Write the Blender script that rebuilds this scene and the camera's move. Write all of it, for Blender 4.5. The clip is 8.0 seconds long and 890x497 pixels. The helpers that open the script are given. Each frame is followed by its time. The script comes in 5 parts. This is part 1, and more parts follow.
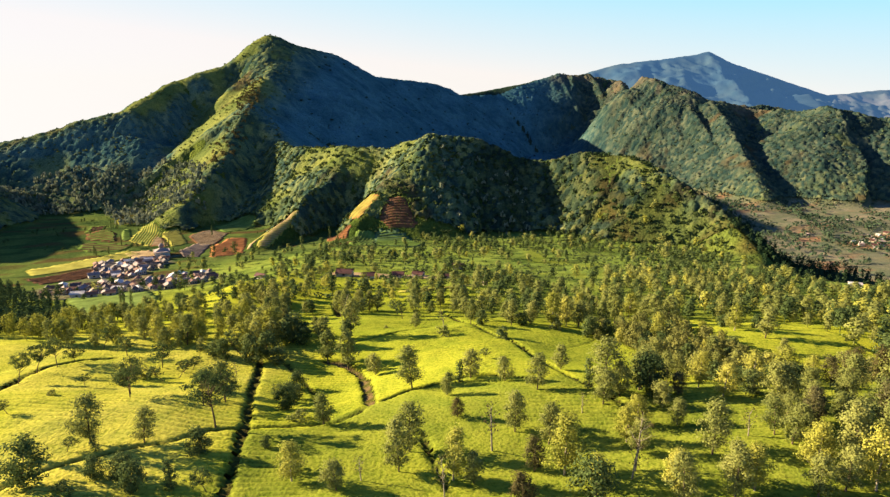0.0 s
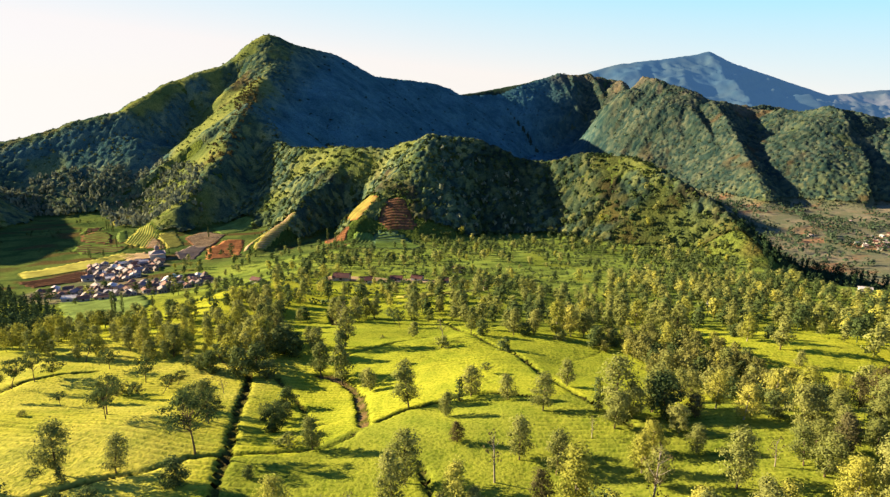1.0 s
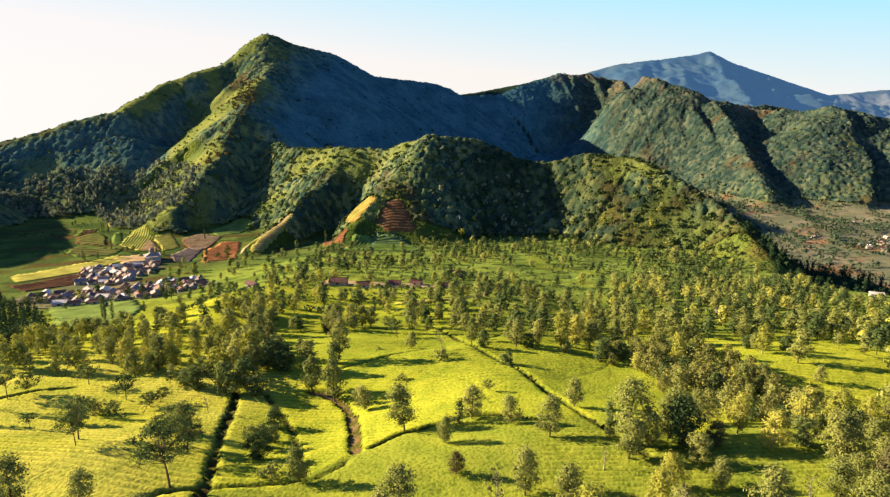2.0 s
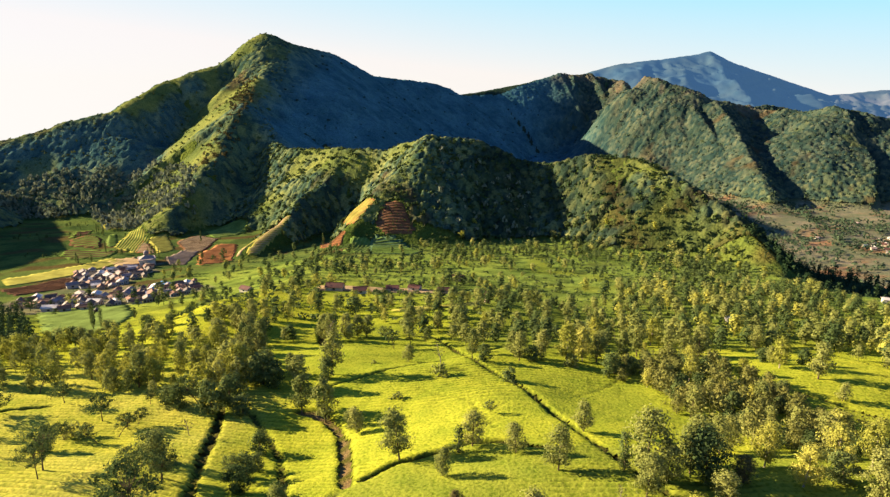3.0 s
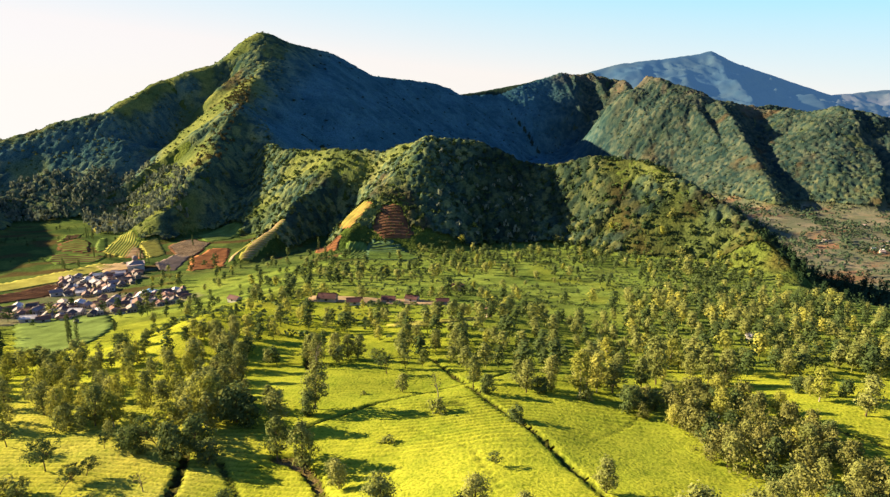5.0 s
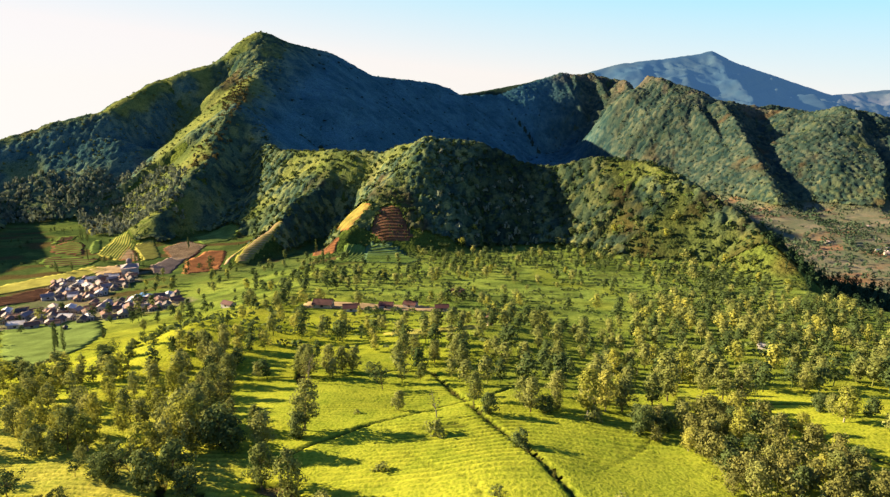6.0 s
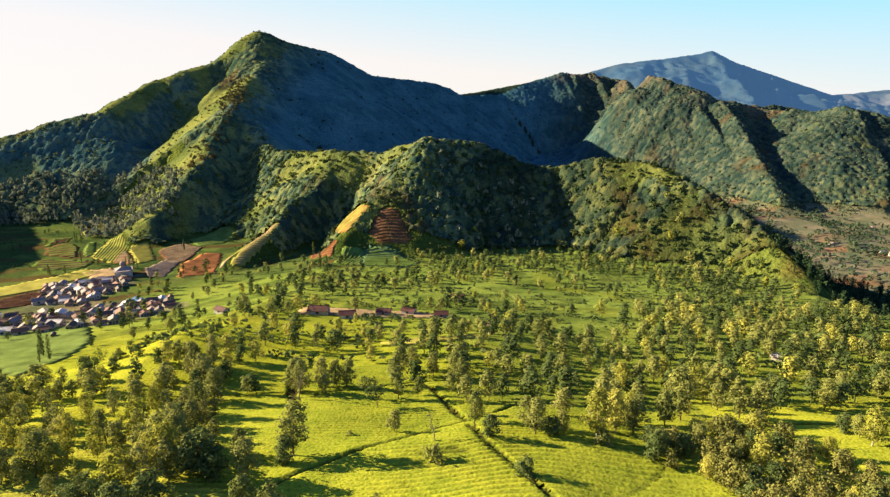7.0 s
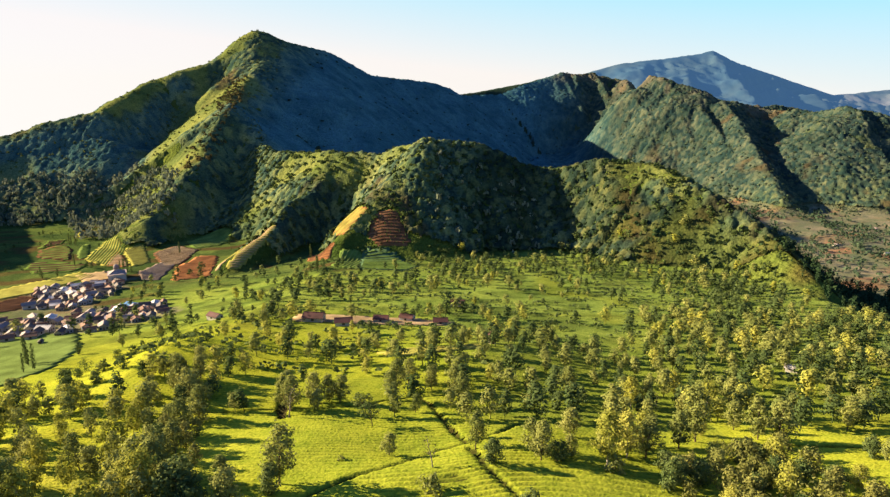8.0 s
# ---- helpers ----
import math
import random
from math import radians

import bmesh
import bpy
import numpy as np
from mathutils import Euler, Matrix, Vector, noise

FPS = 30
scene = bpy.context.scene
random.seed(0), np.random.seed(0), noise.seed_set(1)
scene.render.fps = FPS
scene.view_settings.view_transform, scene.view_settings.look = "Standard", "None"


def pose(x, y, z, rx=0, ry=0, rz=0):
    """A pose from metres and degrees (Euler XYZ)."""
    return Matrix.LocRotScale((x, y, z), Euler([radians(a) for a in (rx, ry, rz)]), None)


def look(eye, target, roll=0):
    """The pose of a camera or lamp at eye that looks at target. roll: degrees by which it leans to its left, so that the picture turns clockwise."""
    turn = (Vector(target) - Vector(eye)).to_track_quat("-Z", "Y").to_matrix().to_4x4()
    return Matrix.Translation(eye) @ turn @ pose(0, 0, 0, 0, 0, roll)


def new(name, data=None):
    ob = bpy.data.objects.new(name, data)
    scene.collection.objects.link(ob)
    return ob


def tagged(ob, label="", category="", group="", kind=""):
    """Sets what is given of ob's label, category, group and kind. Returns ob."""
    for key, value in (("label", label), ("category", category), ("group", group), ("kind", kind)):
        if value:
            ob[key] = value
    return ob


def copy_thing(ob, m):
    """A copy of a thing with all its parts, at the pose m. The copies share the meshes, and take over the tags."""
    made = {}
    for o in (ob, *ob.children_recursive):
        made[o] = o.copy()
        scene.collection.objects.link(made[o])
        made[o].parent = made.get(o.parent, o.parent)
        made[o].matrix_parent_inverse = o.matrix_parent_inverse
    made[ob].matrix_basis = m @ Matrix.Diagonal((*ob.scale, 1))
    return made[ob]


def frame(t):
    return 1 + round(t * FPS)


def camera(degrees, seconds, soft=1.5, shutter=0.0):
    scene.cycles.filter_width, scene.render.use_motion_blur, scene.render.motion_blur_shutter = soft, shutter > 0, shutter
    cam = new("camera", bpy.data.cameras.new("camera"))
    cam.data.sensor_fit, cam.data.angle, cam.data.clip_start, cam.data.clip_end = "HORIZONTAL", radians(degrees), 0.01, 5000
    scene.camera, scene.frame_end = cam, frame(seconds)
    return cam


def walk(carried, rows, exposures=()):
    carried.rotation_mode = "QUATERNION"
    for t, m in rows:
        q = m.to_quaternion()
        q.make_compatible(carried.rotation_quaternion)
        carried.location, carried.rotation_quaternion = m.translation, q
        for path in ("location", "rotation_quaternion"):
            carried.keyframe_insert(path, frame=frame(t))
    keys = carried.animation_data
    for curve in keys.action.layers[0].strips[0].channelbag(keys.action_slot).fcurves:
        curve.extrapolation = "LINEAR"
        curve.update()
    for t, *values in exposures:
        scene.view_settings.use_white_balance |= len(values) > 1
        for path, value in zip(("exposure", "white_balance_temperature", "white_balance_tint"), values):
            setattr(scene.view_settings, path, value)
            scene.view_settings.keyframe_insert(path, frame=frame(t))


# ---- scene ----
# Camera: a level, straight flight along +y, sixty metres over the near tea field.
cam = camera(73.0, 8.0, soft=1.35)
EYE, REACH, TILT, TURN = 60.0, 70.0, -13.608, 1.628
FLIGHT = [(0.0, 0.0), (0.5, 0.0575), (1.0, 0.1155), (1.5, 0.1745), (3.0, 0.367), (3.5, 0.430), (4.0, 0.4925),
          (4.5, 0.554), (6.0, 0.744), (6.5, 0.808), (7.0, 0.872), (7.5, 0.936), (8.0, 1.0)]
walk(cam, [(t, pose(0, REACH * s, EYE, 90 + TILT, 0, TURN)) for t, s in FLIGHT], exposures=[(0.0, 2.08), (8.0, 2.08)])

# Sun and sky: low morning sun from the left, somewhat ahead.
SUN_ELEVATION, SUN_WEST, SUN_AHEAD = radians(19.6), 0.97, 0.24
to_sun = Vector((-SUN_WEST, SUN_AHEAD, 0)).normalized() * math.cos(SUN_ELEVATION) + Vector((0, 0, math.sin(SUN_ELEVATION)))
sun = new("sun", bpy.data.lights.new("sun", "SUN"))
sun.data.energy, sun.data.angle, sun.data.color = 5.0, radians(0.55), (1.0, 0.82, 0.50)
sun.matrix_world = look((0, 0, 300), Vector((0, 0, 300)) - to_sun)
world = bpy.data.worlds.new("world")
scene.world = world
world.use_nodes = True
wn = world.node_tree.nodes
sky = wn.new("ShaderNodeTexSky")
sky.sky_type, sky.sun_disc = "NISHITA", False
sky.sun_elevation, sky.sun_rotation = SUN_ELEVATION, -math.atan2(SUN_WEST, SUN_AHEAD)
sky.altitude, sky.air_density, sky.dust_density, sky.ozone_density = 1500, 1.1, 1.2, 4.0
wn["Background"].inputs["Strength"].default_value = 0.05
# Haze fills the lowlands: below the skyline the sky keeps its horizon colour.
way = wn.new("ShaderNodeTexCoord")
split, join, lift = wn.new("ShaderNodeSeparateXYZ"), wn.new("ShaderNodeCombineXYZ"), wn.new("ShaderNodeMath")
lift.operation = "MAXIMUM"
lift.inputs[1].default_value = 0.035
for a, b in ((way.outputs["Generated"], split.inputs[0]), (split.outputs["X"], join.inputs["X"]), (split.outputs["Y"], join.inputs["Y"]),
             (split.outputs["Z"], lift.inputs[0]), (lift.outputs[0], join.inputs["Z"]), (join.outputs[0], sky.inputs["Vector"])):
    world.node_tree.links.new(a, b)
# Morning haze whitens the sky low down, cream towards the sun, pale blue away from it.
veil, tint = wn.new("ShaderNodeMapRange"), wn.new("ShaderNodeMix")
tint.data_type = "RGBA"
veil.inputs["From Min"].default_value, veil.inputs["From Max"].default_value = 0.17, 0.40
veil.inputs["To Min"].default_value, veil.inputs["To Max"].default_value = 0.92, 0.0
side, glow = wn.new("ShaderNodeMath"), wn.new("ShaderNodeValToRGB")
side.operation, side.inputs[1].default_value = "MULTIPLY_ADD", 0.11
world.node_tree.links.new(split.outputs["X"], side.inputs[0])
world.node_tree.links.new(split.outputs["Z"], side.inputs[2])
world.node_tree.links.new(side.outputs[0], glow.inputs[0])
glow.color_ramp.elements[0].position, glow.color_ramp.elements[0].color = 0.05, (0.97, 0.89, 0.82, 1)
glow.color_ramp.elements[1].position, glow.color_ramp.elements[1].color = 0.19, (0.46, 0.84, 0.97, 1)
deep = wn.new("ShaderNodeVectorMath")  # the clear, dark upper sky of a high place
deep.operation, deep.inputs[1].default_value = "MULTIPLY", (0.56, 0.79, 1.12)
gain = wn.new("ShaderNodeVectorMath")
gain.operation, gain.inputs[3].default_value = "SCALE", 5.0
world.node_tree.links.new(glow.outputs[0], gain.inputs[0])
world.node_tree.links.new(gain.outputs[0], tint.inputs[7])
for a, b in ((split.outputs["Z"], veil.inputs["Value"]), (veil.outputs[0], tint.inputs[0]), (sky.outputs["Color"], deep.inputs[0]), (deep.outputs[0], tint.inputs[6]), (tint.outputs[2], wn["Background"].inputs["Color"])):
    world.node_tree.links.new(a, b)

# ---- materials ----
def node_material(name, rough=0.8):
    m = bpy.data.materials.new(name)
    m.use_nodes = True
    n, l = m.node_tree.nodes, m.node_tree.links
    b = n["Principled BSDF"]
    b.inputs["Roughness"].default_value = rough
    b.inputs["Specular IOR Level"].default_value = 0.25
    return m, n, l, b


def scaled_noise(n, l, scale, detail=4.0, source=None):
    tex = n.new("ShaderNodeTexNoise")
    tex.inputs["Scale"].default_value, tex.inputs["Detail"].default_value = scale, detail
    if source is None:
        source = n.new("ShaderNodeNewGeometry").outputs["Position"]
    l.new(source, tex.inputs["Vector"])
    return tex


def ramp(n, l, fac, stops):
    r = n.new("ShaderNodeValToRGB")
    l.new(fac, r.inputs["Fac"])
    while len(r.color_ramp.elements) < len(stops):
        r.color_ramp.elements.new(0.5)
    for e, (p, c) in zip(r.color_ramp.elements, stops):
        e.position, e.color = p, (*c, 1) if len(c) == 3 else c
    return r


def blend(n, l, mode, fac, a, b):
    mix = n.new("ShaderNodeMix")
    mix.data_type, mix.blend_type = "RGBA", mode
    for socket, v in ((mix.inputs[0], fac), (mix.inputs[6], a), (mix.inputs[7], b)):
        if isinstance(v, (int, float)):
            socket.default_value = v
        elif isinstance(v, tuple):
            socket.default_value = (*v, 1)
        else:
            l.new(v, socket)
    return mix.outputs[2]


def grained(name, colour, scale=2.0, spread=0.35, rough=0.85, bump=0.0, bump_scale=None):
    """A plain dull surface with mottling at two scales and a shade of its own for each object."""
    m, n, l, b = node_material(name, rough)
    if rough > 0.88:
        b.inputs["Specular IOR Level"].default_value = 0.0
    big, fine = scaled_noise(n, l, scale * 0.2), scaled_noise(n, l, scale * 3)
    lo, hi = tuple(c * (1 - spread) for c in colour), tuple(min(1, c * (1 + spread)) for c in colour)
    c = ramp(n, l, big.outputs["Fac"], [(0.3, lo), (0.7, hi)]).outputs["Color"]
    g = ramp(n, l, fine.outputs["Fac"], [(0.3, (0.75, 0.75, 0.75)), (0.7, (1.0, 1.0, 1.0))]).outputs["Color"]
    c = blend(n, l, "MULTIPLY", 1.0, c, g)
    info = n.new("ShaderNodeObjectInfo")
    v = ramp(n, l, info.outputs["Random"], [(0.0, (0.75, 0.75, 0.78)), (1.0, (1.0, 1.0, 1.0))]).outputs["Color"]
    l.new(blend(n, l, "MULTIPLY", 1.0, c, v), b.inputs["Base Color"])
    if bump:
        bp = n.new("ShaderNodeBump")
        bp.inputs["Strength"].default_value, bp.inputs["Distance"].default_value = 1.0, bump
        l.new(scaled_noise(n, l, bump_scale or scale * 3).outputs["Fac"], bp.inputs["Height"])
        l.new(bp.outputs["Normal"], b.inputs["Normal"])
    return m


def foliage(name, stops, glow_by=0.35, island=True, rough=0.75, patch=0.03, grain=0.0):
    """Leaves: a tint for every leaf clump and for every tree, a broad patchiness, and light passing through."""
    m, n, l, b = node_material(name, rough)
    b.inputs["Specular IOR Level"].default_value = 0.0
    geo = n.new("ShaderNodeNewGeometry")
    info = n.new("ShaderNodeObjectInfo")
    add = n.new("ShaderNodeMath")
    add.operation = "MULTIPLY_ADD"
    l.new(geo.outputs["Random Per Island"] if island else info.outputs["Random"], add.inputs[0])
    add.inputs[1].default_value = 0.2
    tuft = n.new("ShaderNodeMath")
    tuft.operation, tuft.inputs[1].default_value = "MULTIPLY_ADD", 0.6
    l.new(scaled_noise(n, l, 0.55, 2.0, geo.outputs["Position"]).outputs["Fac"], tuft.inputs[0])
    half = n.new("ShaderNodeMath")
    half.operation = "MULTIPLY"
    l.new(info.outputs["Random"] if island else geo.outputs["Random Per Island"], half.inputs[0])
    half.inputs[1].default_value = 0.42
    l.new(half.outputs[0], tuft.inputs[2])
    shift = n.new("ShaderNodeMath")
    shift.operation, shift.inputs[1].default_value = "SUBTRACT", 0.1
    l.new(tuft.outputs[0], shift.inputs[0])
    l.new(shift.outputs[0], add.inputs[2])
    c = ramp(n, l, add.outputs[0], stops).outputs["Color"]
    p = scaled_noise(n, l, patch, 3.0, geo.outputs["Position"])
    pc = ramp(n, l, p.outputs["Fac"], [(0.3, (0.62, 0.7, 0.7)), (0.7, (1.0, 1.0, 1.0))]).outputs["Color"]
    c = blend(n, l, "MULTIPLY", 1.0, c, pc)
    if grain:
        fine = scaled_noise(n, l, grain, 5.0, geo.outputs["Position"])
        c = blend(n, l, "MULTIPLY", 1.0, c, ramp(n, l, fine.outputs["Fac"], [(0.34, (0.5, 0.56, 0.4)), (0.58, (1.0, 1.0, 1.0))]).outputs["Color"])
        bp = n.new("ShaderNodeBump")
        bp.inputs["Strength"].default_value, bp.inputs["Distance"].default_value = 1.0, 0.12
        l.new(fine.outputs["Fac"], bp.inputs["Height"])
        l.new(bp.outputs["Normal"], b.inputs["Normal"])
    l.new(c, b.inputs["Base Color"])
    t = n.new("ShaderNodeBsdfTranslucent")
    l.new(c, t.inputs["Color"])
    mix = n.new("ShaderNodeMixShader")
    mix.inputs["Fac"].default_value = glow_by
    l.new(b.outputs[0], mix.inputs[1])
    l.new(t.outputs[0], mix.inputs[2])
    l.new(mix.outputs[0], n["Material Output"].inputs["Surface"])
    return m


def ground_material():
    """Land cover: the colour of what grows comes from the mesh; mottling and relief from noise at three scales."""
    m, n, l, b = node_material("land_cover", 0.95)
    b.inputs["Specular IOR Level"].default_value = 0.0
    geo = n.new("ShaderNodeNewGeometry")
    att = n.new("ShaderNodeAttribute")
    att.attribute_name = "cover"
    wide, mid, fine = (scaled_noise(n, l, s, 5.0, geo.outputs["Position"]) for s in (0.035, 0.35, 2.4))
    c = blend(n, l, "MULTIPLY", 1.0, att.outputs["Color"],
              ramp(n, l, wide.outputs["Fac"], [(0.32, (0.72, 0.8, 0.8)), (0.68, (1.05, 1.0, 0.95))]).outputs["Color"])
    c = blend(n, l, "MULTIPLY", 1.0, c,
              ramp(n, l, mid.outputs["Fac"], [(0.3, (0.7, 0.74, 0.7)), (0.62, (1.0, 1.0, 1.0))]).outputs["Color"])
    c = blend(n, l, "MULTIPLY", 1.0, c,
              ramp(n, l, fine.outputs["Fac"], [(0.33, (0.55, 0.6, 0.5)), (0.55, (1.0, 1.0, 1.0))]).outputs["Color"])
    l.new(c, b.inputs["Base Color"])
    bp = n.new("ShaderNodeBump")
    bp.inputs["Strength"].default_value, bp.inputs["Distance"].default_value = 0.8, 0.35
    l.new(fine.outputs["Fac"], bp.inputs["Height"])
    crown = n.new("ShaderNodeBump")
    crown.inputs["Distance"].default_value = 3.0
    l.new(att.outputs["Alpha"], crown.inputs["Strength"])
    l.new(scaled_noise(n, l, 0.3, 4.0, geo.outputs["Position"]).outputs["Fac"], crown.inputs["Height"])
    l.new(bp.outputs["Normal"], crown.inputs["Normal"])
    l.new(crown.outputs["Normal"], b.inputs["Normal"])
    return m


LAND = ground_material()
FOREST = foliage("forest_leaves", [(0.0, (0.04, 0.06, 0.022)), (0.5, (0.088, 0.11, 0.034)), (1.0, (0.19, 0.188, 0.055))], 0.2, patch=0.012)
# Bowl trees: leaf colour darkened and blued for shade and haze.
FOREST_BLUE = foliage("bowl_shade_leaves", [(0.0, (0.016, 0.03, 0.024)), (0.5, (0.026, 0.045, 0.034)), (1.0, (0.04, 0.06, 0.04))], 0.2, patch=0.012)


def tea_material():
    """Clipped tea: colour of the flush from the mesh, twigs and gaps from fine noise, some light through the leaves."""
    m, n, l, b = node_material("tea_leaves", 0.8)
    b.inputs["Specular IOR Level"].default_value = 0.0
    geo, att = n.new("ShaderNodeNewGeometry"), n.new("ShaderNodeAttribute")
    att.attribute_name = "cover"
    wide, fine = scaled_noise(n, l, 0.16, 4.0, geo.outputs["Position"]), scaled_noise(n, l, 1.7, 6.0, geo.outputs["Position"])
    c = blend(n, l, "MULTIPLY", 1.0, att.outputs["Color"], ramp(n, l, wide.outputs["Fac"], [(0.3, (0.72, 0.8, 0.8)), (0.6, (1.0, 1.0, 1.0))]).outputs["Color"])
    c = blend(n, l, "MULTIPLY", 1.0, c, ramp(n, l, fine.outputs["Fac"], [(0.34, (0.56, 0.64, 0.5)), (0.52, (1.0, 1.0, 1.0))]).outputs["Color"])
    l.new(c, b.inputs["Base Color"])
    bp = n.new("ShaderNodeBump")
    bp.inputs["Strength"].default_value, bp.inputs["Distance"].default_value = 1.0, 0.2
    l.new(fine.outputs["Fac"], bp.inputs["Height"])
    l.new(bp.outputs["Normal"], b.inputs["Normal"])
    t, mix = n.new("ShaderNodeBsdfTranslucent"), n.new("ShaderNodeMixShader")
    mix.inputs["Fac"].default_value = 0.1
    l.new(c, t.inputs["Color"])
    l.new(b.outputs[0], mix.inputs[1])
    l.new(t.outputs[0], mix.inputs[2])
    l.new(mix.outputs[0], n["Material Output"].inputs["Surface"])
    return m


TEA = tea_material()
# Range and valley trees: blue-grey distance haze is put into the leaf colour.
FOREST_RANGE = foliage("range_haze_leaves", [(0.0, (0.03, 0.055, 0.042)), (0.5, (0.075, 0.105, 0.06)), (1.0, (0.18, 0.18, 0.08))], 0.2, patch=0.01)
FOREST_DEEP = foliage("deep_green_forest_leaves", [(0.0, (0.022, 0.042, 0.02)), (0.5, (0.055, 0.08, 0.032)), (1.0, (0.13, 0.142, 0.046))], 0.2, patch=0.012)
PINE = foliage("pine_needles", [(0.0, (0.018, 0.036, 0.018)), (0.5, (0.035, 0.058, 0.026)), (1.0, (0.065, 0.09, 0.035))], 0.1, patch=0.05)


def canopy_material():
    """Closed woods: each crown's tint from the mesh, leaf clumps from noise at two scales."""
    m, n, l, b = node_material("woodland_canopy", 0.85)
    b.inputs["Specular IOR Level"].default_value = 0.0
    geo, att = n.new("ShaderNodeNewGeometry"), n.new("ShaderNodeAttribute")
    att.attribute_name = "cover"
    clump, fine = scaled_noise(n, l, 0.55, 5.0, geo.outputs["Position"]), scaled_noise(n, l, 0.02, 4.0, geo.outputs["Position"])
    c = blend(n, l, "MULTIPLY", 1.0, att.outputs["Color"], ramp(n, l, clump.outputs["Fac"], [(0.32, (0.5, 0.56, 0.55)), (0.6, (1.0, 1.0, 1.0))]).outputs["Color"])
    c = blend(n, l, "MULTIPLY", 1.0, c, ramp(n, l, fine.outputs["Fac"], [(0.38, (0.58, 0.68, 0.72)), (0.62, (1.0, 1.0, 1.0))]).outputs["Color"])
    l.new(c, b.inputs["Base Color"])
    bp = n.new("ShaderNodeBump")
    bp.inputs["Strength"].default_value, bp.inputs["Distance"].default_value = 0.9, 1.1
    l.new(clump.outputs["Fac"], bp.inputs["Height"])
    l.new(bp.outputs["Normal"], b.inputs["Normal"])
    return m


CANOPY = canopy_material()

# ---- the lie of the land ----
def lattice(ix, iy, seed):
    h = (ix.astype(np.int64) * 374761393 + iy.astype(np.int64) * 668265263 + seed * 2147483647) & 0xFFFFFFFF
    h = ((h ^ (h >> 13)) * 1274126177) & 0xFFFFFFFF
    return ((h ^ (h >> 16)) & 0xFFFF) / 65535.0


def smooth_noise(x, y, seed=0):
    ix, iy = np.floor(x), np.floor(y)
    fx, fy = x - ix, y - iy
    fx, fy = fx * fx * (3 - 2 * fx), fy * fy * (3 - 2 * fy)
    a, b = lattice(ix, iy, seed), lattice(ix + 1, iy, seed)
    c, d = lattice(ix, iy + 1, seed), lattice(ix + 1, iy + 1, seed)
    return (a + (b - a) * fx) * (1 - fy) + (c + (d - c) * fx) * fy


def fractal(x, y, size, octaves=4, seed=0, ridged=False):
    """Noise from -1 to 1 (ridged: 0 to 1) whose largest swells are about size metres wide."""
    total, amp, norm = 0.0, 1.0, 0.0
    for o in range(octaves):
        v = smooth_noise(x / size + 17.3 * o, y / size - 9.1 * o, seed + o) * 2 - 1
        total, norm = total + amp * ((1 - np.abs(v)) if ridged else v), norm + amp
        size, amp = size * 0.5, amp * 0.5
    return total / norm


def along(points, x, y):
    """Distance from a line in plan, the line's height where it is nearest, and how far along that is."""
    best, height, part_way, run = np.full(x.shape, 1e9), np.zeros(x.shape), np.zeros(x.shape), 0.0
    for (ax, ay, az), (bx, by, bz) in zip(points, points[1:]):
        dx, dy = bx - ax, by - ay
        t = np.clip(((x - ax) * dx + (y - ay) * dy) / (dx * dx + dy * dy), 0, 1)
        d = np.hypot(x - ax - t * dx, y - ay - t * dy)
        near = d < best
        best = np.where(near, d, best)
        height = np.where(near, az + t * (bz - az), height)
        part_way = np.where(near, run + t * math.hypot(dx, dy), part_way)
        run += math.hypot(dx, dy)
    return best, height, part_way


def inside(poly, x, y):
    r = np.zeros(x.shape, bool)
    for (ax, ay), (bx, by) in zip(poly, poly[1:] + poly[:1]):
        if ay != by:
            r ^= ((ay > y) != (by > y)) & (x < (bx - ax) * (y - ay) / (by - ay) + ax)
    return r


def smooth_max(a, b, k):
    h = np.clip(0.5 + 0.5 * (a - b) / k, 0, 1)
    return b + (a - b) * h + k * h * (1 - h)


# Crest lines: points in plan and height, then the fall on either side and how deeply gullies cut it.
CRESTS = [
    ([(-1500, 640, -190), (-900, 765, -48), (-638, 835, 6), (-580, 862, 23), (-482, 895, 51), (-470, 1024, 95), (-404, 1086, 131), (-350, 1156, 179)], 0.84, 0.08),
    # Unseen ridge off to the left, added to cast shade on the plain.
    ([(-900, 765, -60), (-800, 760, -20), (-700, 730, -6), (-650, 680, 14), (-622, 610, 22), (-603, 542, 12), (-597, 496, -26), (-590, 400, -90)], 0.66, 0.2),
    ([(-350, 1156, 179), (-321, 1210, 164), (-283, 1354, 160), (-227, 1553, 123), (-72, 1760, 109), (-17, 1857, 81), (80, 1967, 98), (315, 2089, 149)], 0.7, 0.4),
    ([(-350, 1156, 179), (-318, 1080, 128), (-316, 998, 97), (-313, 899, 69), (-280, 790, 44), (-278, 731, 8), (-280, 690, -12), (-290, 640, -40)], 0.72, 0.15),
    ([(-262, 790, 22), (-208, 738, 5), (-133, 678, 11), (-74, 648, 11), (-28, 612, 26), (14, 620, 21), (60, 614, 9), (118, 602, 12), (160, 568, 11), (178, 528, -3), (208, 472, -24), (206, 425, -34), (198, 385, -46)], 0.84, 0.4),
    ([(315, 2089, 149), (425, 2120, 146), (516, 2192, 134), (500, 1940, 116), (490, 1729, 131), (524, 1670, 105), (626, 1569, 57), (823, 1613, 42)], 0.68, 1.3),
    ([(690, 1590, 40), (801, 1480, 32), (817, 1406, 46), (866, 1400, 43), (924, 1357, 30), (1200, 1250, 10), (1700, 1000, -40)], 0.58, 1.15),
]
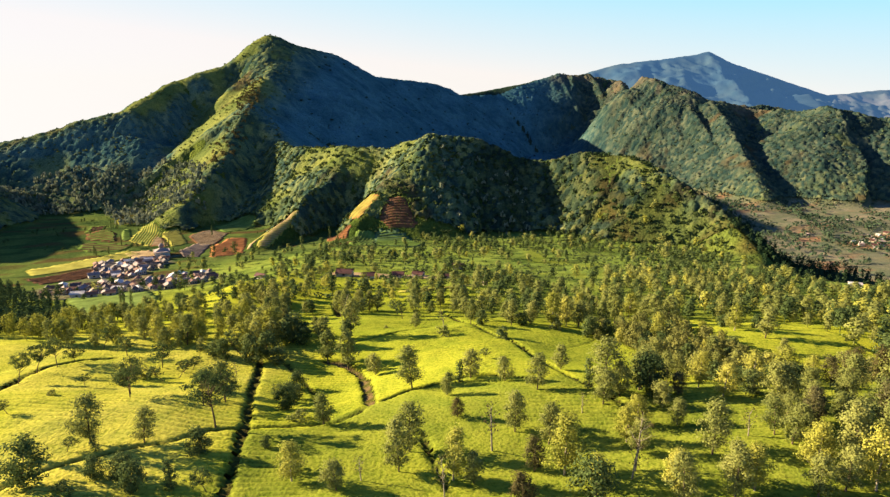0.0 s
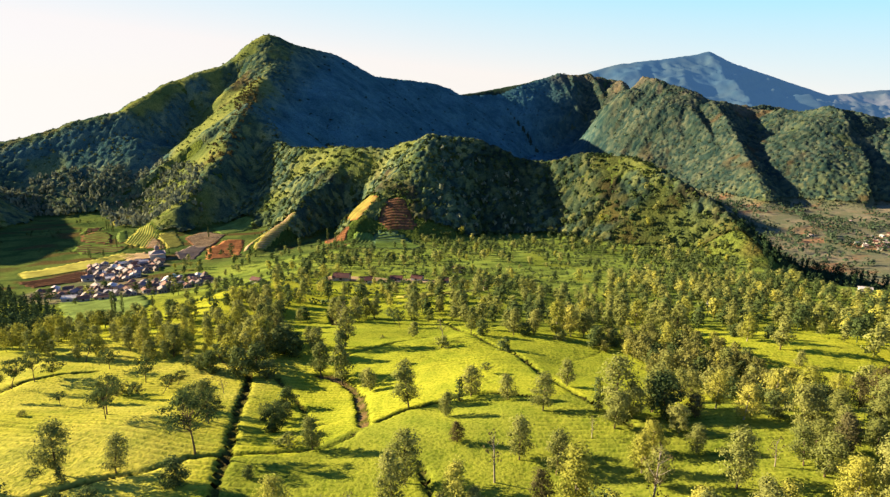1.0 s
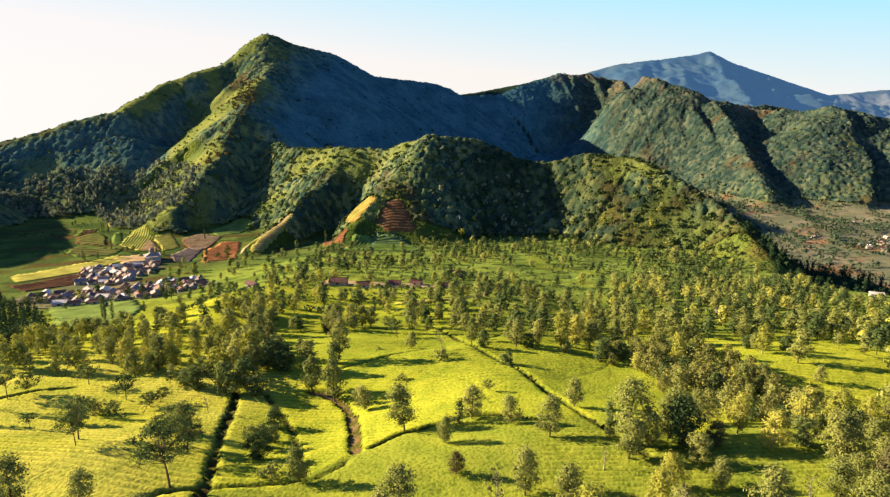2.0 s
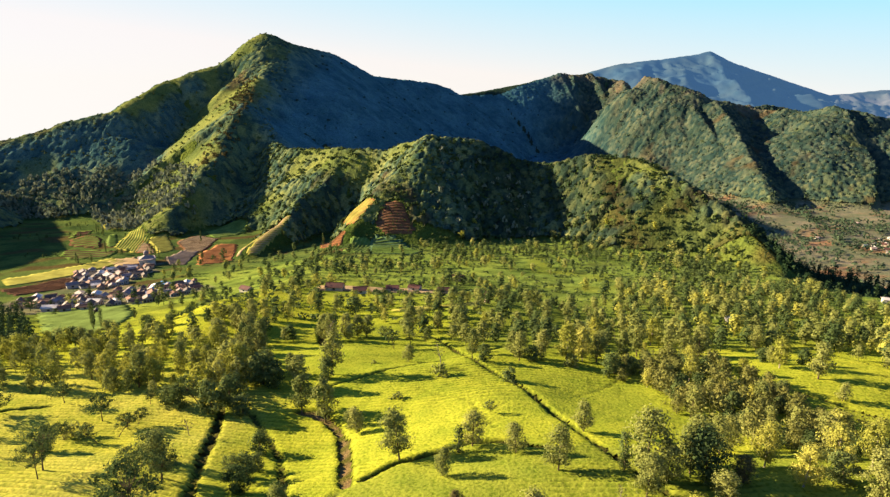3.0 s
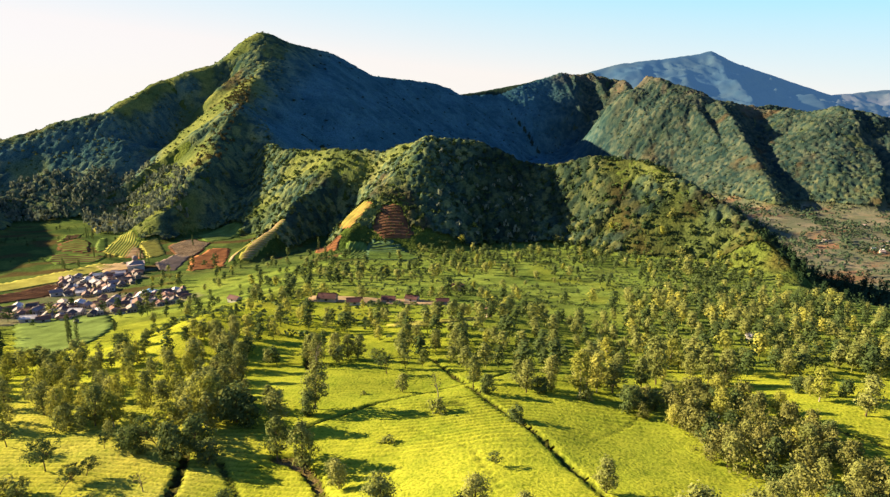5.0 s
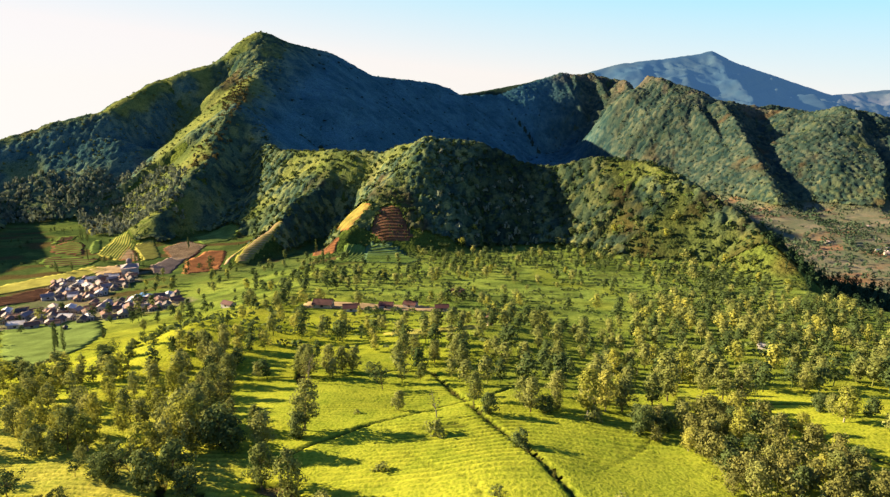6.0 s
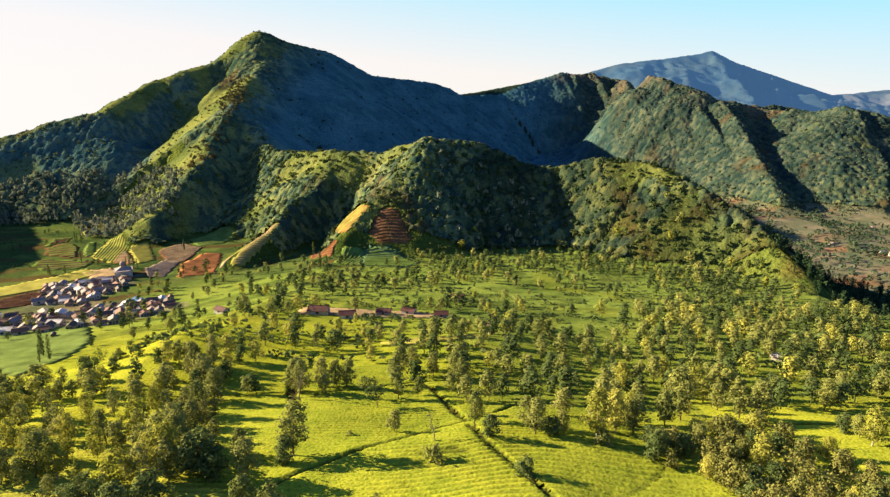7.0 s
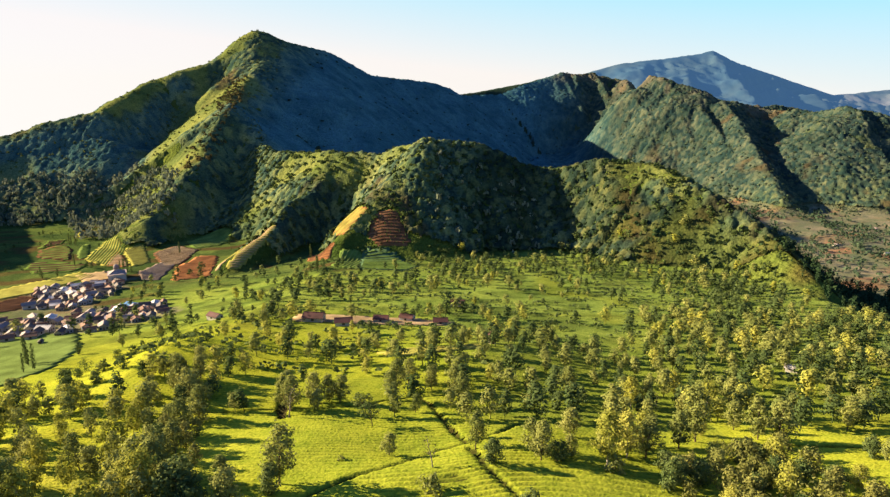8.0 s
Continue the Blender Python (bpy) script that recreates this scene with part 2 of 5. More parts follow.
# Lesser spurs that run down from the crests.
SPURS = [
    ([(-28, 612, 25), (-44, 592, 7), (-57, 572, -9), (-69, 553, -25), (-84, 530, -43)], 0.95, 0.2),
    ([(-133, 678, 11), (-130, 648, -6), (-136, 618, -19), (-149, 586, -29), (-155, 556, -44), (-172, 520, -58)], 0.85, 0.15),
    ([(128, 596, 12), (133, 568, -3), (136, 541, -22), (138, 513, -42)], 0.8, 0.2),
    ([(315, 2089, 149), (340, 1990, 98), (366, 1900, 44), (392, 1800, -15)], 0.85, 0.4),
    ([(425, 2120, 146), (438, 2030, 112), (450, 1950, 72), (462, 1860, 26)], 0.85, 0.4),
    ([(490, 1729, 131), (500, 1650, 82), (512, 1560, 30), (530, 1450, -34), (545, 1350, -84)], 0.8, 0.5),
    ([(560, 1630, 88), (566, 1540, 40), (572, 1440, -10), (570, 1320, -70)], 0.8, 0.5),
    ([(626, 1569, 57), (612, 1400, -8), (592, 1260, -62), (576, 1150, -108)], 0.66, 0.2),
    ([(924, 1357, 30), (900, 1240, -60), (860, 1150, -115)], 0.6, 0.7),
]
# Deep shaded gullies beside the peak's spur: line, depth, width.
GULLIES = [([(-112, 612, 0), (-120, 585, 0), (-128, 558, 0), (-136, 535, 0)], 15, 15), ([(-92, 640, 0), (-88, 612, 0), (-100, 585, 0)], 8, 12), ([(72, 596, 0), (76, 570, 0), (80, 540, 0)], 18, 28), ([(430, 1850, 0), (300, 1760, 0), (300, 1640, 0), (350, 1500, 0)], 75, 90), ([(-395, 1060, 0), (-415, 1000, 0), (-425, 940, 0), (-440, 880, 0)], 24, 26), ([(-262, 770, 0), (-252, 715, 0), (-258, 660, 0), (-268, 620, 0)], 24, 20)]
# The tea slope ends along this rim; past it the ground falls to the valley.
PLAIN_EDGE = [(6000, -6000), (6000, 120), (900, 200), (520, 215), (300, 262), (222, 300), (196, 335), (196, 380), (206, 425), (214, 472), (178, 528), (118, 602), (60, 614),
              (-28, 612), (-133, 678), (-213, 735), (-1500, 760), (-1500, -6000)]
RIM = [(900, 200, 0), (520, 215, 0), (300, 262, 0), (222, 300, 0), (196, 335, 0), (196, 380, 0), (206, 425, 0), (214, 472, 0)]
SWELLS = [(-75, 92, 34, 20, 2.5), (10, 132, 34, 22, 4.0), (70, 92, 40, 26, 6.0), (-95, 250, 26, 30, 7.0), (5, 176, 30, 18, 3.5), (95, 165, 30, 20, 2.5), (-30, 120, 16, 20, -3.0),
          (16, 104, 26, 14, 2.6), (10, 146, 14, 12, 2.0), (-8, 180, 14, 12, -3.0), (10, 255, 30, 22, 4.5)]


def plain_height(x, y):
    z = np.interp(y, [-6000, -300, 0, 60, 100, 133, 166, 200, 230, 300, 400, 500, 620, 1000], [30, 20, 13, 9, 4, -4, -7, -14, -20, -31, -45, -55, -60, -70])
    far = np.clip((y - 150) / 100, 0, 1)
    z = z - far * 23 * (1 - np.exp(-np.maximum(0, -x - 95) / 90)) * (1 - 0.5 * np.clip((y - 440) / 140, 0, 1))
    for cx, cy, rx, ry, h in SWELLS:
        z = z + h * np.exp(-((x - cx) / rx) ** 2 - ((y - cy) / ry) ** 2)
    return z + 1.3 * fractal(x, y, 60, 3, 5) + 0.4 * fractal(x, y, 14, 2, 8)


def land_height(x, y):
    """Height of the bare ground, and how much of it is mountain (0 to 1)."""
    x, y = np.asarray(x, float), np.asarray(y, float)
    plain = plain_height(x, y)
    valley = -132 + 5 * fractal(x, y, 160, 3, 3) + 0.02 * np.clip(y - 900, 0, 1200)
    valley = valley - 0.13 * np.maximum(0, np.maximum(y - 2300, -x - 900))
    plain = plain - 0.15 * np.maximum(0, -x - 900)
    base = np.where(inside(PLAIN_EDGE, x, y), plain, valley)
    d, _, _ = along(RIM, x, y)
    bench = plain - np.minimum(0.9 * d, 13) - 0.12 * d - 0.9 * np.maximum(0, d - 120)
    base = np.maximum(base, np.where(inside(PLAIN_EDGE, x, y), -999, bench))
    wx, wy = x + 14 * fractal(x, y, 90, 3, 21), y + 14 * fractal(x, y, 90, 3, 22)
    hills = np.full(x.shape, -400.0)
    for points, fall, cut in CRESTS + SPURS:
        d, h, s = along(points, wx, wy)
        if cut > 1:
            h = h + 9 * fractal(s, s * 0, 60, 3, 37)
        d0, _, _ = along(points, x, y)
        d = d0 if fall == 0.72 else np.minimum(d, d0 + 4)
        rib = fractal(s + 0.25 * d, d * 0.35, 70, 3, int(abs(points[0][0]) + len(points)), True)
        gully = cut * 22 * (rib - 0.55) * np.clip(d / (28 if cut > 1 else 70), 0, 1)
        r = 16.0 if cut < 0.1 else 12.0 if points[0][2] > 178 else 5.0
        hills = smooth_max(hills, h - fall * (np.sqrt(d * d + r * r) - r) + gully, 6.0)
    craggy = np.clip((y - 1100) / 200, 0, 1) * np.clip((x - 330) / 100, 0, 1)
    hills = hills + craggy * 24 * (fractal(x * 0.8 + y * 0.25, y * 0.35 - x * 0.1, 90, 3, 58, True) - 0.6)
    for line, deep, wide in GULLIES:
        d, _, _ = along(line, x, y)
        hills = hills - deep * np.exp(-(d / wide) ** 2)
    rough = 2.2 * fractal(x, y, 34, 3, 31)
    z = smooth_max(base, hills + rough, 5.0)
    return z, np.clip((hills + rough - base + 3) / 6, 0, 1)


def spaced(stops):
    """Grid lines: (from, to, step) stretches one after another."""
    out = []
    for a, b, step in stops:
        out.extend(np.linspace(a, b, max(1, round((b - a) / step)), endpoint=False))
    return np.array(out + [stops[-1][1]])


# Tilled plots on the valley side: corners in plan, earth, label, row spacing and turn, crop.
FIELDS = [
    ([(-319, 556), (-345, 640), (-303, 588), (-288, 535)], "yellow_crop", "terraced yellow-green field below the woods", 2.6, 1.9, "leafy_green"),
    ([(-292, 539), (-309, 587), (-270, 534)], "red_soil", "triangle of bare orange earth in low terraces", 2.6, 0.1, "tan_soil"),
    ([(-305, 589), (-290, 596), (-259, 545), (-266, 532)], "yellow_crop", "ripe yellow field beside orange earth", 3.0, 1.2, "yellow_crop"),
    ([(-254, 519), (-248, 546), (-234, 537), (-228, 496), (-243, 502)], "grey_soil", "bare grey-brown field in pale beds", 2.4, 0.5, "grey_soil"),
    ([(-268, 571), (-263, 605), (-234, 583), (-231, 538), (-241, 533)], "brown_soil", "dark brown plot in narrow beds with pale paths", 3.2, 0.9, "tan_soil"),
    ([(-213, 490), (-228, 530), (-224, 560), (-209, 562), (-189, 500)], "red_soil", "ploughed red-brown field at the hill foot", 2.2, 0.1, "red_soil"),
    ([(-186, 505), (-193, 545), (-182, 585), (-167, 572), (-179, 528)], "tan_soil", "steep tan terraces on the foot of the spur", 3.0, 0.35, "yellow_crop"),
    ([(-178, 506), (-175, 531), (-163, 563), (-154, 560), (-161, 535), (-170, 503)], "yellow_crop", "sunlit yellow strip in steps along the spur", 2.6, 0.35, "tan_soil"),
    ([(-263, 623), (-255, 648), (-235, 650), (-220, 631), (-223, 601), (-241, 591)], "leafy_green", "green vegetable terraces", 3.0, 0.3, "meadow_grass"),
    ([(-366, 564), (-378, 584), (-376, 608), (-354, 592), (-334, 555)], "brown_soil", "brown terraced plot in beds under the woods", 6.5, 0.3, "leafy_green"),
    ([(-352, 530), (-360, 547), (-330, 546), (-310, 541), (-308, 523), (-339, 519)], "leafy_green", "green vegetable rows beside the cypresses", 6.5, 0.2, "dark_soil"),
    ([(-386, 592), (-402, 630), (-392, 640), (-381, 616)], "leafy_green", "shaded green terrace under the woods", 4.0, 0.3, "dark_soil"),
    ([(-351, 601), (-354, 617), (-321, 562), (-329, 560)], "meadow_grass", "light green strip beside the brown beds", 3.0, 0.3, "leafy_green"),
    ([(-401, 673), (-395, 700), (-378, 685), (-382, 649)], "yellow_crop", "thin light strip under the woods", 4.0, 0.2, None),
    ([(-350, 455), (-334, 476), (-302, 521), (-286, 511), (-304, 461), (-330, 435)], "yellow_crop", "pale green strip field", 3.0, 0.9, None),
    ([(-322, 420), (-303, 459), (-293, 456), (-281, 432), (-300, 405)], "dark_soil", "dark brown ploughed field by the village", 2.4, 0.8, "brown_soil"),
    ([(-301, 514), (-282, 521), (-268, 511), (-270, 496), (-286, 497)], "tan_soil", "bare tan yard beside the village", 3.0, 0.8, None),
    ([(-108, 545), (-104, 570), (-88, 574), (-76, 548), (-92, 527)], "orange_soil", "orange earth terrace on the hill foot", 3.0, 0.5, "yellow_crop"),
    ([(-74, 528), (-67, 546), (-52, 546), (-40, 520), (-64, 519)], "brown_soil", "brown terraces stepped up the hill", 2.4, 0.0, "dark_soil"),
    ([(-93, 484), (-91, 512), (-77, 517), (-73, 475)], "leafy_green", "green plot in rows at the hill foot", 3.0, 1.4, "meadow_grass"),
    ([(-75, 518), (-48, 513), (-32, 487), (-39, 467), (-71, 474)], "blue_green_crop", "blue-green cabbage field", 3.0, 0.1, "leafy_green"),
    ([(-124, 545), (-98, 524), (-100, 506), (-119, 520)], "red_soil", "narrow strip of red earth", 2.4, -0.5, "brown_soil"),
    ([(-74, 317), (-40, 313), (-4, 312), (-3, 321), (-40, 326), (-72, 330)], "tan_soil", "trodden earth yards round the farm houses", 3.0, 0.0, None),
    ([(-28, 259), (7, 257), (8, 263), (-26, 267)], "yellow_crop", "bright yellow crop strip beside the hut", 2.4, 0.0, "yellow_crop"),
    ([(-236, 338), (-221, 356), (-194, 350), (-169, 314), (-158, 280), (-160, 256), (-187, 274)], "meadow_grass", "smooth green meadow below the village", 3.0, 0.0, None),
]


def tilled(x, y):
    """Inside one of the plots."""
    r = np.zeros(x.shape, bool)
    box = (x > -420) & (x < 60) & (y > 240) & (y < 705)
    if box.any():
        part_of = np.zeros(int(box.sum()), bool)
        for corners, *_ in FIELDS:
            part_of |= inside(corners, x[box], y[box])
        r[box] = part_of
    return r


# Field paths, ditches and one shadow band between the tea: (points in plan, half width, depth, bare brown earth or
# not).
PATHS = [
    ([(-37, 148), (-33, 152), (-27.4, 158), (-21.2, 163.8), (-12.8, 169.5), (-5.3, 177.9), (1.3, 181.5), (8.3, 187), (13.7, 194.3)], 0.3, 1.1, 0),
    ([(-11, 216.3), (-7.8, 210.8), (-3.2, 194.3), (1.2, 182.5)], 0.45, 0.9, 0),
    ([(2, 178), (4.6, 166.8), (8.3, 159.9), (11.8, 150.9), (16, 139), (19.9, 127.5), (22.9, 117), (24.6, 110), (26.1, 102), (28.2, 97.7)], 0.38, 1.0, 0),
    ([(-60, 170), (-55, 155), (-51, 140), (-45, 117), (-38, 95.8), (-36.2, 88), (-34.6, 81.6), (-32.9, 73.7), (-31, 62)], 0.5, 1.3, 0),
    ([(-17.8, 107), (-18.5, 100), (-22, 96), (-27.4, 94.5), (-36.5, 92.5), (-41.7, 91), (-46.5, 85), (-51.4, 82.3), (-56.9, 78.3), (-60.4, 75), (-66, 64)], 0.3, 0.8, 0),
    ([(-34, 142), (-31, 141.2), (-28.5, 139), (-24.9, 133.9), (-22, 127), (-19.8, 118), (-17.6, 106)], 0.85, 0.5, 1),
    ([(-44.5, 140.4), (-38.5, 132.5), (-33, 122.5), (-28.5, 110), (-24, 97)], 0.4, 0.9, 0),
    ([(-9.6, 151.5), (-6, 146.7), (-1.4, 141.4), (2, 138.2), (3.9, 132), (5.7, 125.2), (6.9, 121.9)], 0.12, 0.45, 0),
    ([(60, 186), (65, 176), (68.4, 169), (71, 162), (75, 155), (81, 149), (85, 144), (96, 131)], 0.39, 0.8, 0),
    ([(55, 186), (80, 183), (110, 176)], 0.45, 0.8, 0),
    ([(-11, 216.3), (-17.5, 213.7), (-25, 208.4), (-35, 207), (-45.6, 205.6), (-58, 203)], 0.4, 0.8, 0),
    ([(-57, 250), (-51, 228.7), (-45.8, 209.8), (-42.8, 198.9)], 0.75, 1.2, 0),
    ([(-92, 99), (-94.6, 110.5), (-98.9, 122.3), (-102, 134), (-97, 140), (-90, 143)], 0.45, 0.9, 0),
    ([(38.2, 160.9), (34.9, 155.6), (29.9, 150), (24.7, 144.6)], 0.12, 0.4, 0),
    # Not a path: a dark groove in place of the bank's shadow band.
    ([(-15, 107.5), (-10.7, 112.6), (-5, 115), (1.2, 117.5), (7, 117.6), (13, 114.5)], 0.5, 0.9, 0),
    ([(-6, 88), (-4, 81), (-1.5, 73)], 0.4, 0.8, 0),
]


def path_depth(x, y):
    """How deep the paths cut, how bare they are, and the clearance to the nearest one."""
    cut, bare, clear = np.zeros(x.shape), np.zeros(x.shape), np.full(x.shape, 99.0)
    near = (np.abs(x) < 135) & (y > 45) & (y < 235)
    if near.any():
        px, py = x[near], y[near]
        sway = fractal(px, py, 5, 2, 91)
        for points, half, depth, earth in PATHS:
            wob = sway * min(0.8, half * 0.8)
            d, _, _ = along([(a, b, 0) for a, b in points], px, py)
            k = np.clip((half + 0.2 + wob - d) / 0.5, 0, 1)
            cut[near] = np.maximum(cut[near], depth * k)
            bare[near] = np.maximum(bare[near], k * (1.0 if earth else 0.35))
            clear[near] = np.minimum(clear[near], d - half - wob + 0.8 * max(0, 0.6 - half))
    return cut, bare, clear


def grassy(x, y):
    """Where the hillsides are open grass rather than woods (0 to 1)."""
    dense = np.exp(-((x - 35) / 80) ** 2 - ((y - 570) / 60) ** 2) + 0.5 * np.clip((y - 1050) / 200, 0, 1) * np.clip((x - 200) / 200, 0, 1)
    spur = 0.8 * np.exp(-((x + 345) / 60) ** 2 - ((y - 830) / 150) ** 2) + 0.5 * np.exp(-((x + 160) / 70) ** 2 - ((y - 655) / 45) ** 2) + np.clip(1.1 - along(CRESTS[0][0], x, y)[0] / 22, 0, 0.8)
    return np.clip(2.2 * fractal(x, y, 80, 4, 51) + 0.1 - 1.3 * dense + spur, 0, 1)


def ground_height(x, y):
    """The ground as built: paths cut in, and rough scrub on the hillsides."""
    z, hill = land_height(x, y)
    scrub = 1.2 * np.abs(smooth_noise(x / 7.5, y / 7.5, 95) * 2 - 1)
    z = z + np.where(y < 3000, hill * scrub * np.clip((y - 500) / 40, 0, 1) * np.clip((760 - y) / 40, 0, 1) * (~tilled(x, y)), 0)
    return z - path_depth(x, y)[0], hill


GX = spaced([(-5000, -1500, 250), (-1500, -700, 20), (-700, -330, 7), (-330, -130, 3.5), (-130, 130, 1.6), (130, 330, 4.5), (330, 1000, 12), (1000, 1500, 25), (1500, 5000, 250)])
GY = spaced([(-5000, -400, 400), (-400, 40, 40), (40, 215, 1.6), (215, 420, 3.0), (420, 740, 3.5), (740, 1250, 9), (1250, 2150, 14), (2150, 2600, 45), (2600, 5000, 240)])


def mix3(a, b, t):
    return a + (np.array(b) - a) * t[..., None]


OLIVE_TEA = [(-30, -40), (-37, 92), (-25, 94.5), (-18, 104), (-14, 109), (-10.7, 112.6), (-5, 115), (1.2, 117.5), (9, 117), (17, 112.5), (22, 118), (27.5, 113), (36, 102), (44, 114), (58, 118), (120, 124), (120, -40)]


def tea_colour(x, y):
    """Fresh yellow flush, paler patches, and older olive-green tea with its slope's shade in the colour."""
    c = np.empty(x.shape + (3,))
    c[:] = (0.385, 0.38, 0.034)
    c = mix3(c, (0.32, 0.325, 0.03), np.clip(0.4 + 1.5 * fractal(x, y, 40, 3, 41), 0, 1) * 0.7)
    c = mix3(c, (0.46, 0.41, 0.035), np.clip(2 * fractal(x, y, 22, 3, 43) - 0.4, 0, 1) * 0.5)
    c = mix3(c, (0.15, 0.185, 0.028), 0.8 * np.clip((y - 176 - 14 * (x > 58)) / 24, 0, 1) * np.clip((x + 2 * fractal(x, y, 30, 2, 50) + 4) / 16, 0, 1))
    c = mix3(c, (0.27, 0.295, 0.03), 0.7 * np.clip((x - 2) / 20, 0, 1) * np.clip((58 - x) / 8, 0, 1) * np.clip((y - 120) / 15, 0, 1) * np.clip((195 - y) / 25, 0, 1))
    c = mix3(c, (0.54, 0.46, 0.085), 0.75 * np.clip((-x - 34) / 14, 0, 1) * np.clip((190 - y) / 40, 0, 1) * np.clip(0.7 + fractal(x, y, 16, 3, 52), 0, 1))
    c = mix3(c, (0.27, 0.30, 0.03), 0.6 * np.clip((x + 50) / 14, 0, 1) * np.clip((12 - x) / 14, 0, 1) * np.clip((y - 146) / 20, 0, 1))
    wob = 3 * fractal(x, y, 12, 2, 44)
    c = mix3(c, (0.205, 0.225, 0.03), inside(OLIVE_TEA, x + wob, y + wob) * (0.75 + 0.25 * fractal(x, y, 20, 2, 45)))
    return c


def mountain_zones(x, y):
    """Woods with shade and blue haze in their colour, and the far range's hazed woods (both 0 to 1)."""
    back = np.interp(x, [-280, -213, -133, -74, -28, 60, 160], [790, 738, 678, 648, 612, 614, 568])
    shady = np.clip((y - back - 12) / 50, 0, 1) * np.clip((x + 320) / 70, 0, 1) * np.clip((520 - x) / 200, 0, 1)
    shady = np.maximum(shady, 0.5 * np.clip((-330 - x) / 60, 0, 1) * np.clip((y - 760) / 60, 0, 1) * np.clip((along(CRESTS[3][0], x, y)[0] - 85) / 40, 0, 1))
    # The sunlit strip along the left crest is spared.
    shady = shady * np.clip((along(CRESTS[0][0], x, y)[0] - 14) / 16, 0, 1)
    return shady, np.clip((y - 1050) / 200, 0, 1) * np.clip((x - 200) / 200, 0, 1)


def cover_colour(x, y, z, hill):
    """What grows on the ground: tea, pasture, woodland floor, bare tilled earth."""
    n1, n2 = fractal(x, y, 45, 3, 41), fractal(x, y, 12, 3, 42)
    c = tea_colour(x, y)
    hump = np.exp(-((x + 98) / 60) ** 2 - ((y - 258) / 60) ** 2)
    c = mix3(c, (0.20, 0.25, 0.054), np.clip((y - 225 - 40 * np.clip(-x / 20, 0, 1)) / 90, 0, 1) * 0.88 * (1 - np.clip(1.4 * hump, 0, 1)))
    c = mix3(c, (0.16, 0.13, 0.05), np.clip(n2 - 0.25, 0, 1) * np.clip((y - 230) / 100, 0, 1))
    c = mix3(c, (0.045, 0.07, 0.018), np.clip(2.2 * n2 + 1.2 * n1 + 0.1, 0, 1) * np.clip((y - 250) / 80, 0, 1) * 0.6)
    c = mix3(c, (0.20, 0.21, 0.03), np.clip(2.5 * fractal(x, y, 28, 3, 48) - 0.7, 0, 1) * np.clip((y - 250) / 80, 0, 1) * 0.7)
    beds = lattice(np.floor((x + 0.5 * y) / 30 + n1), np.floor((y - 0.4 * x) / 13 + n1), 49)
    farm = np.clip((-x - 190) / 40, 0, 1) * np.clip((y - 330) / 40, 0, 1) + np.clip((y - 450) / 40, 0, 1) * np.clip((-20 - x) / 30, 0, 1)
    garden = mix3(np.array((0.06, 0.09, 0.03)) + 0 * x[..., None], (0.115, 0.145, 0.04), np.clip(beds * 5 - 2, 0, 1))
    garden = mix3(garden, (0.10, 0.06, 0.03), np.clip(beds * 9 - 7, 0, 1))
    c = c + (garden - c) * np.clip(farm, 0, 0.9)[..., None]
    valley = np.clip((-85 - z) / 20, 0, 1) * (~inside(PLAIN_EDGE, x, y))
    plot = lattice(np.floor((x + 0.4 * y) / 38 + 0.5 * n1), np.floor((y - 0.3 * x) / 26 + 0.5 * n1), 47)
    soil = mix3(np.array((0.28, 0.225, 0.16)) + 0 * x[..., None], (0.155, 0.16, 0.10), np.clip(plot * 4 - 1, 0, 1))
    soil = mix3(soil, (0.30, 0.16, 0.10), np.clip(plot * 8 - 6.4, 0, 1))
    c = c + (soil - c) * valley[..., None]
    c = mix3(c, (0.19, 0.175, 0.12), valley * np.clip(2 * n2 + 0.3, 0, 1))
    c = mix3(c, (0.28, 0.14, 0.08), valley * np.clip(4 * fractal(x, y, 70, 2, 46) - 1.6, 0, 0.8))
    yards = inside([(-268, 342), (-290, 390), (-284, 430), (-306, 478), (-284, 490), (-252, 506), (-236, 465), (-240, 425), (-186, 427), (-156, 386), (-181, 350), (-231, 337)], x + 8 * n2, y + 8 * n2)
    c = mix3(c, (0.24, 0.19, 0.135), yards * (0.6 + 0.4 * n1))
    # Shade below the rim is painted dark into the ground here.
    gorge_shade = np.clip((x - 185) / 15, 0, 1) * (~inside(PLAIN_EDGE, x, y)) * np.clip((z + 118) / 14, 0, 1) * (y < 620)
    c = mix3(c, (0.04, 0.06, 0.03), gorge_shade)
    wood = np.empty_like(c)
    wood[:] = (0.06, 0.09, 0.02)
    # Shade and blue haze go into the woodland colour by zone.
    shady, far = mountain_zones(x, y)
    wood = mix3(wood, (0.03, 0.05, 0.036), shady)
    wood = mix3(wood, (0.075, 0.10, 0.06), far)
    grass = grassy(x, y) * (1 - 0.9 * shady)
    wood = mix3(wood, (0.13, 0.155, 0.034), grass)
    wood = mix3(wood, (0.13, 0.075, 0.03), np.clip(3 * fractal(x, y, 55, 4, 53) - 1.0, 0, 1) * 0.8 * (1 - shady))
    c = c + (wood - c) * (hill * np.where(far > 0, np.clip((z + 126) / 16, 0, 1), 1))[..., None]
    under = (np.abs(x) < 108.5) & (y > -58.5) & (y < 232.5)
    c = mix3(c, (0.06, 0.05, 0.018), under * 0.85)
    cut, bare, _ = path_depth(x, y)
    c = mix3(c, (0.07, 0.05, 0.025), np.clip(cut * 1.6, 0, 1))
    return mix3(c, (0.24, 0.15, 0.075), np.clip(bare - 0.35, 0, 0.65) / 0.65)


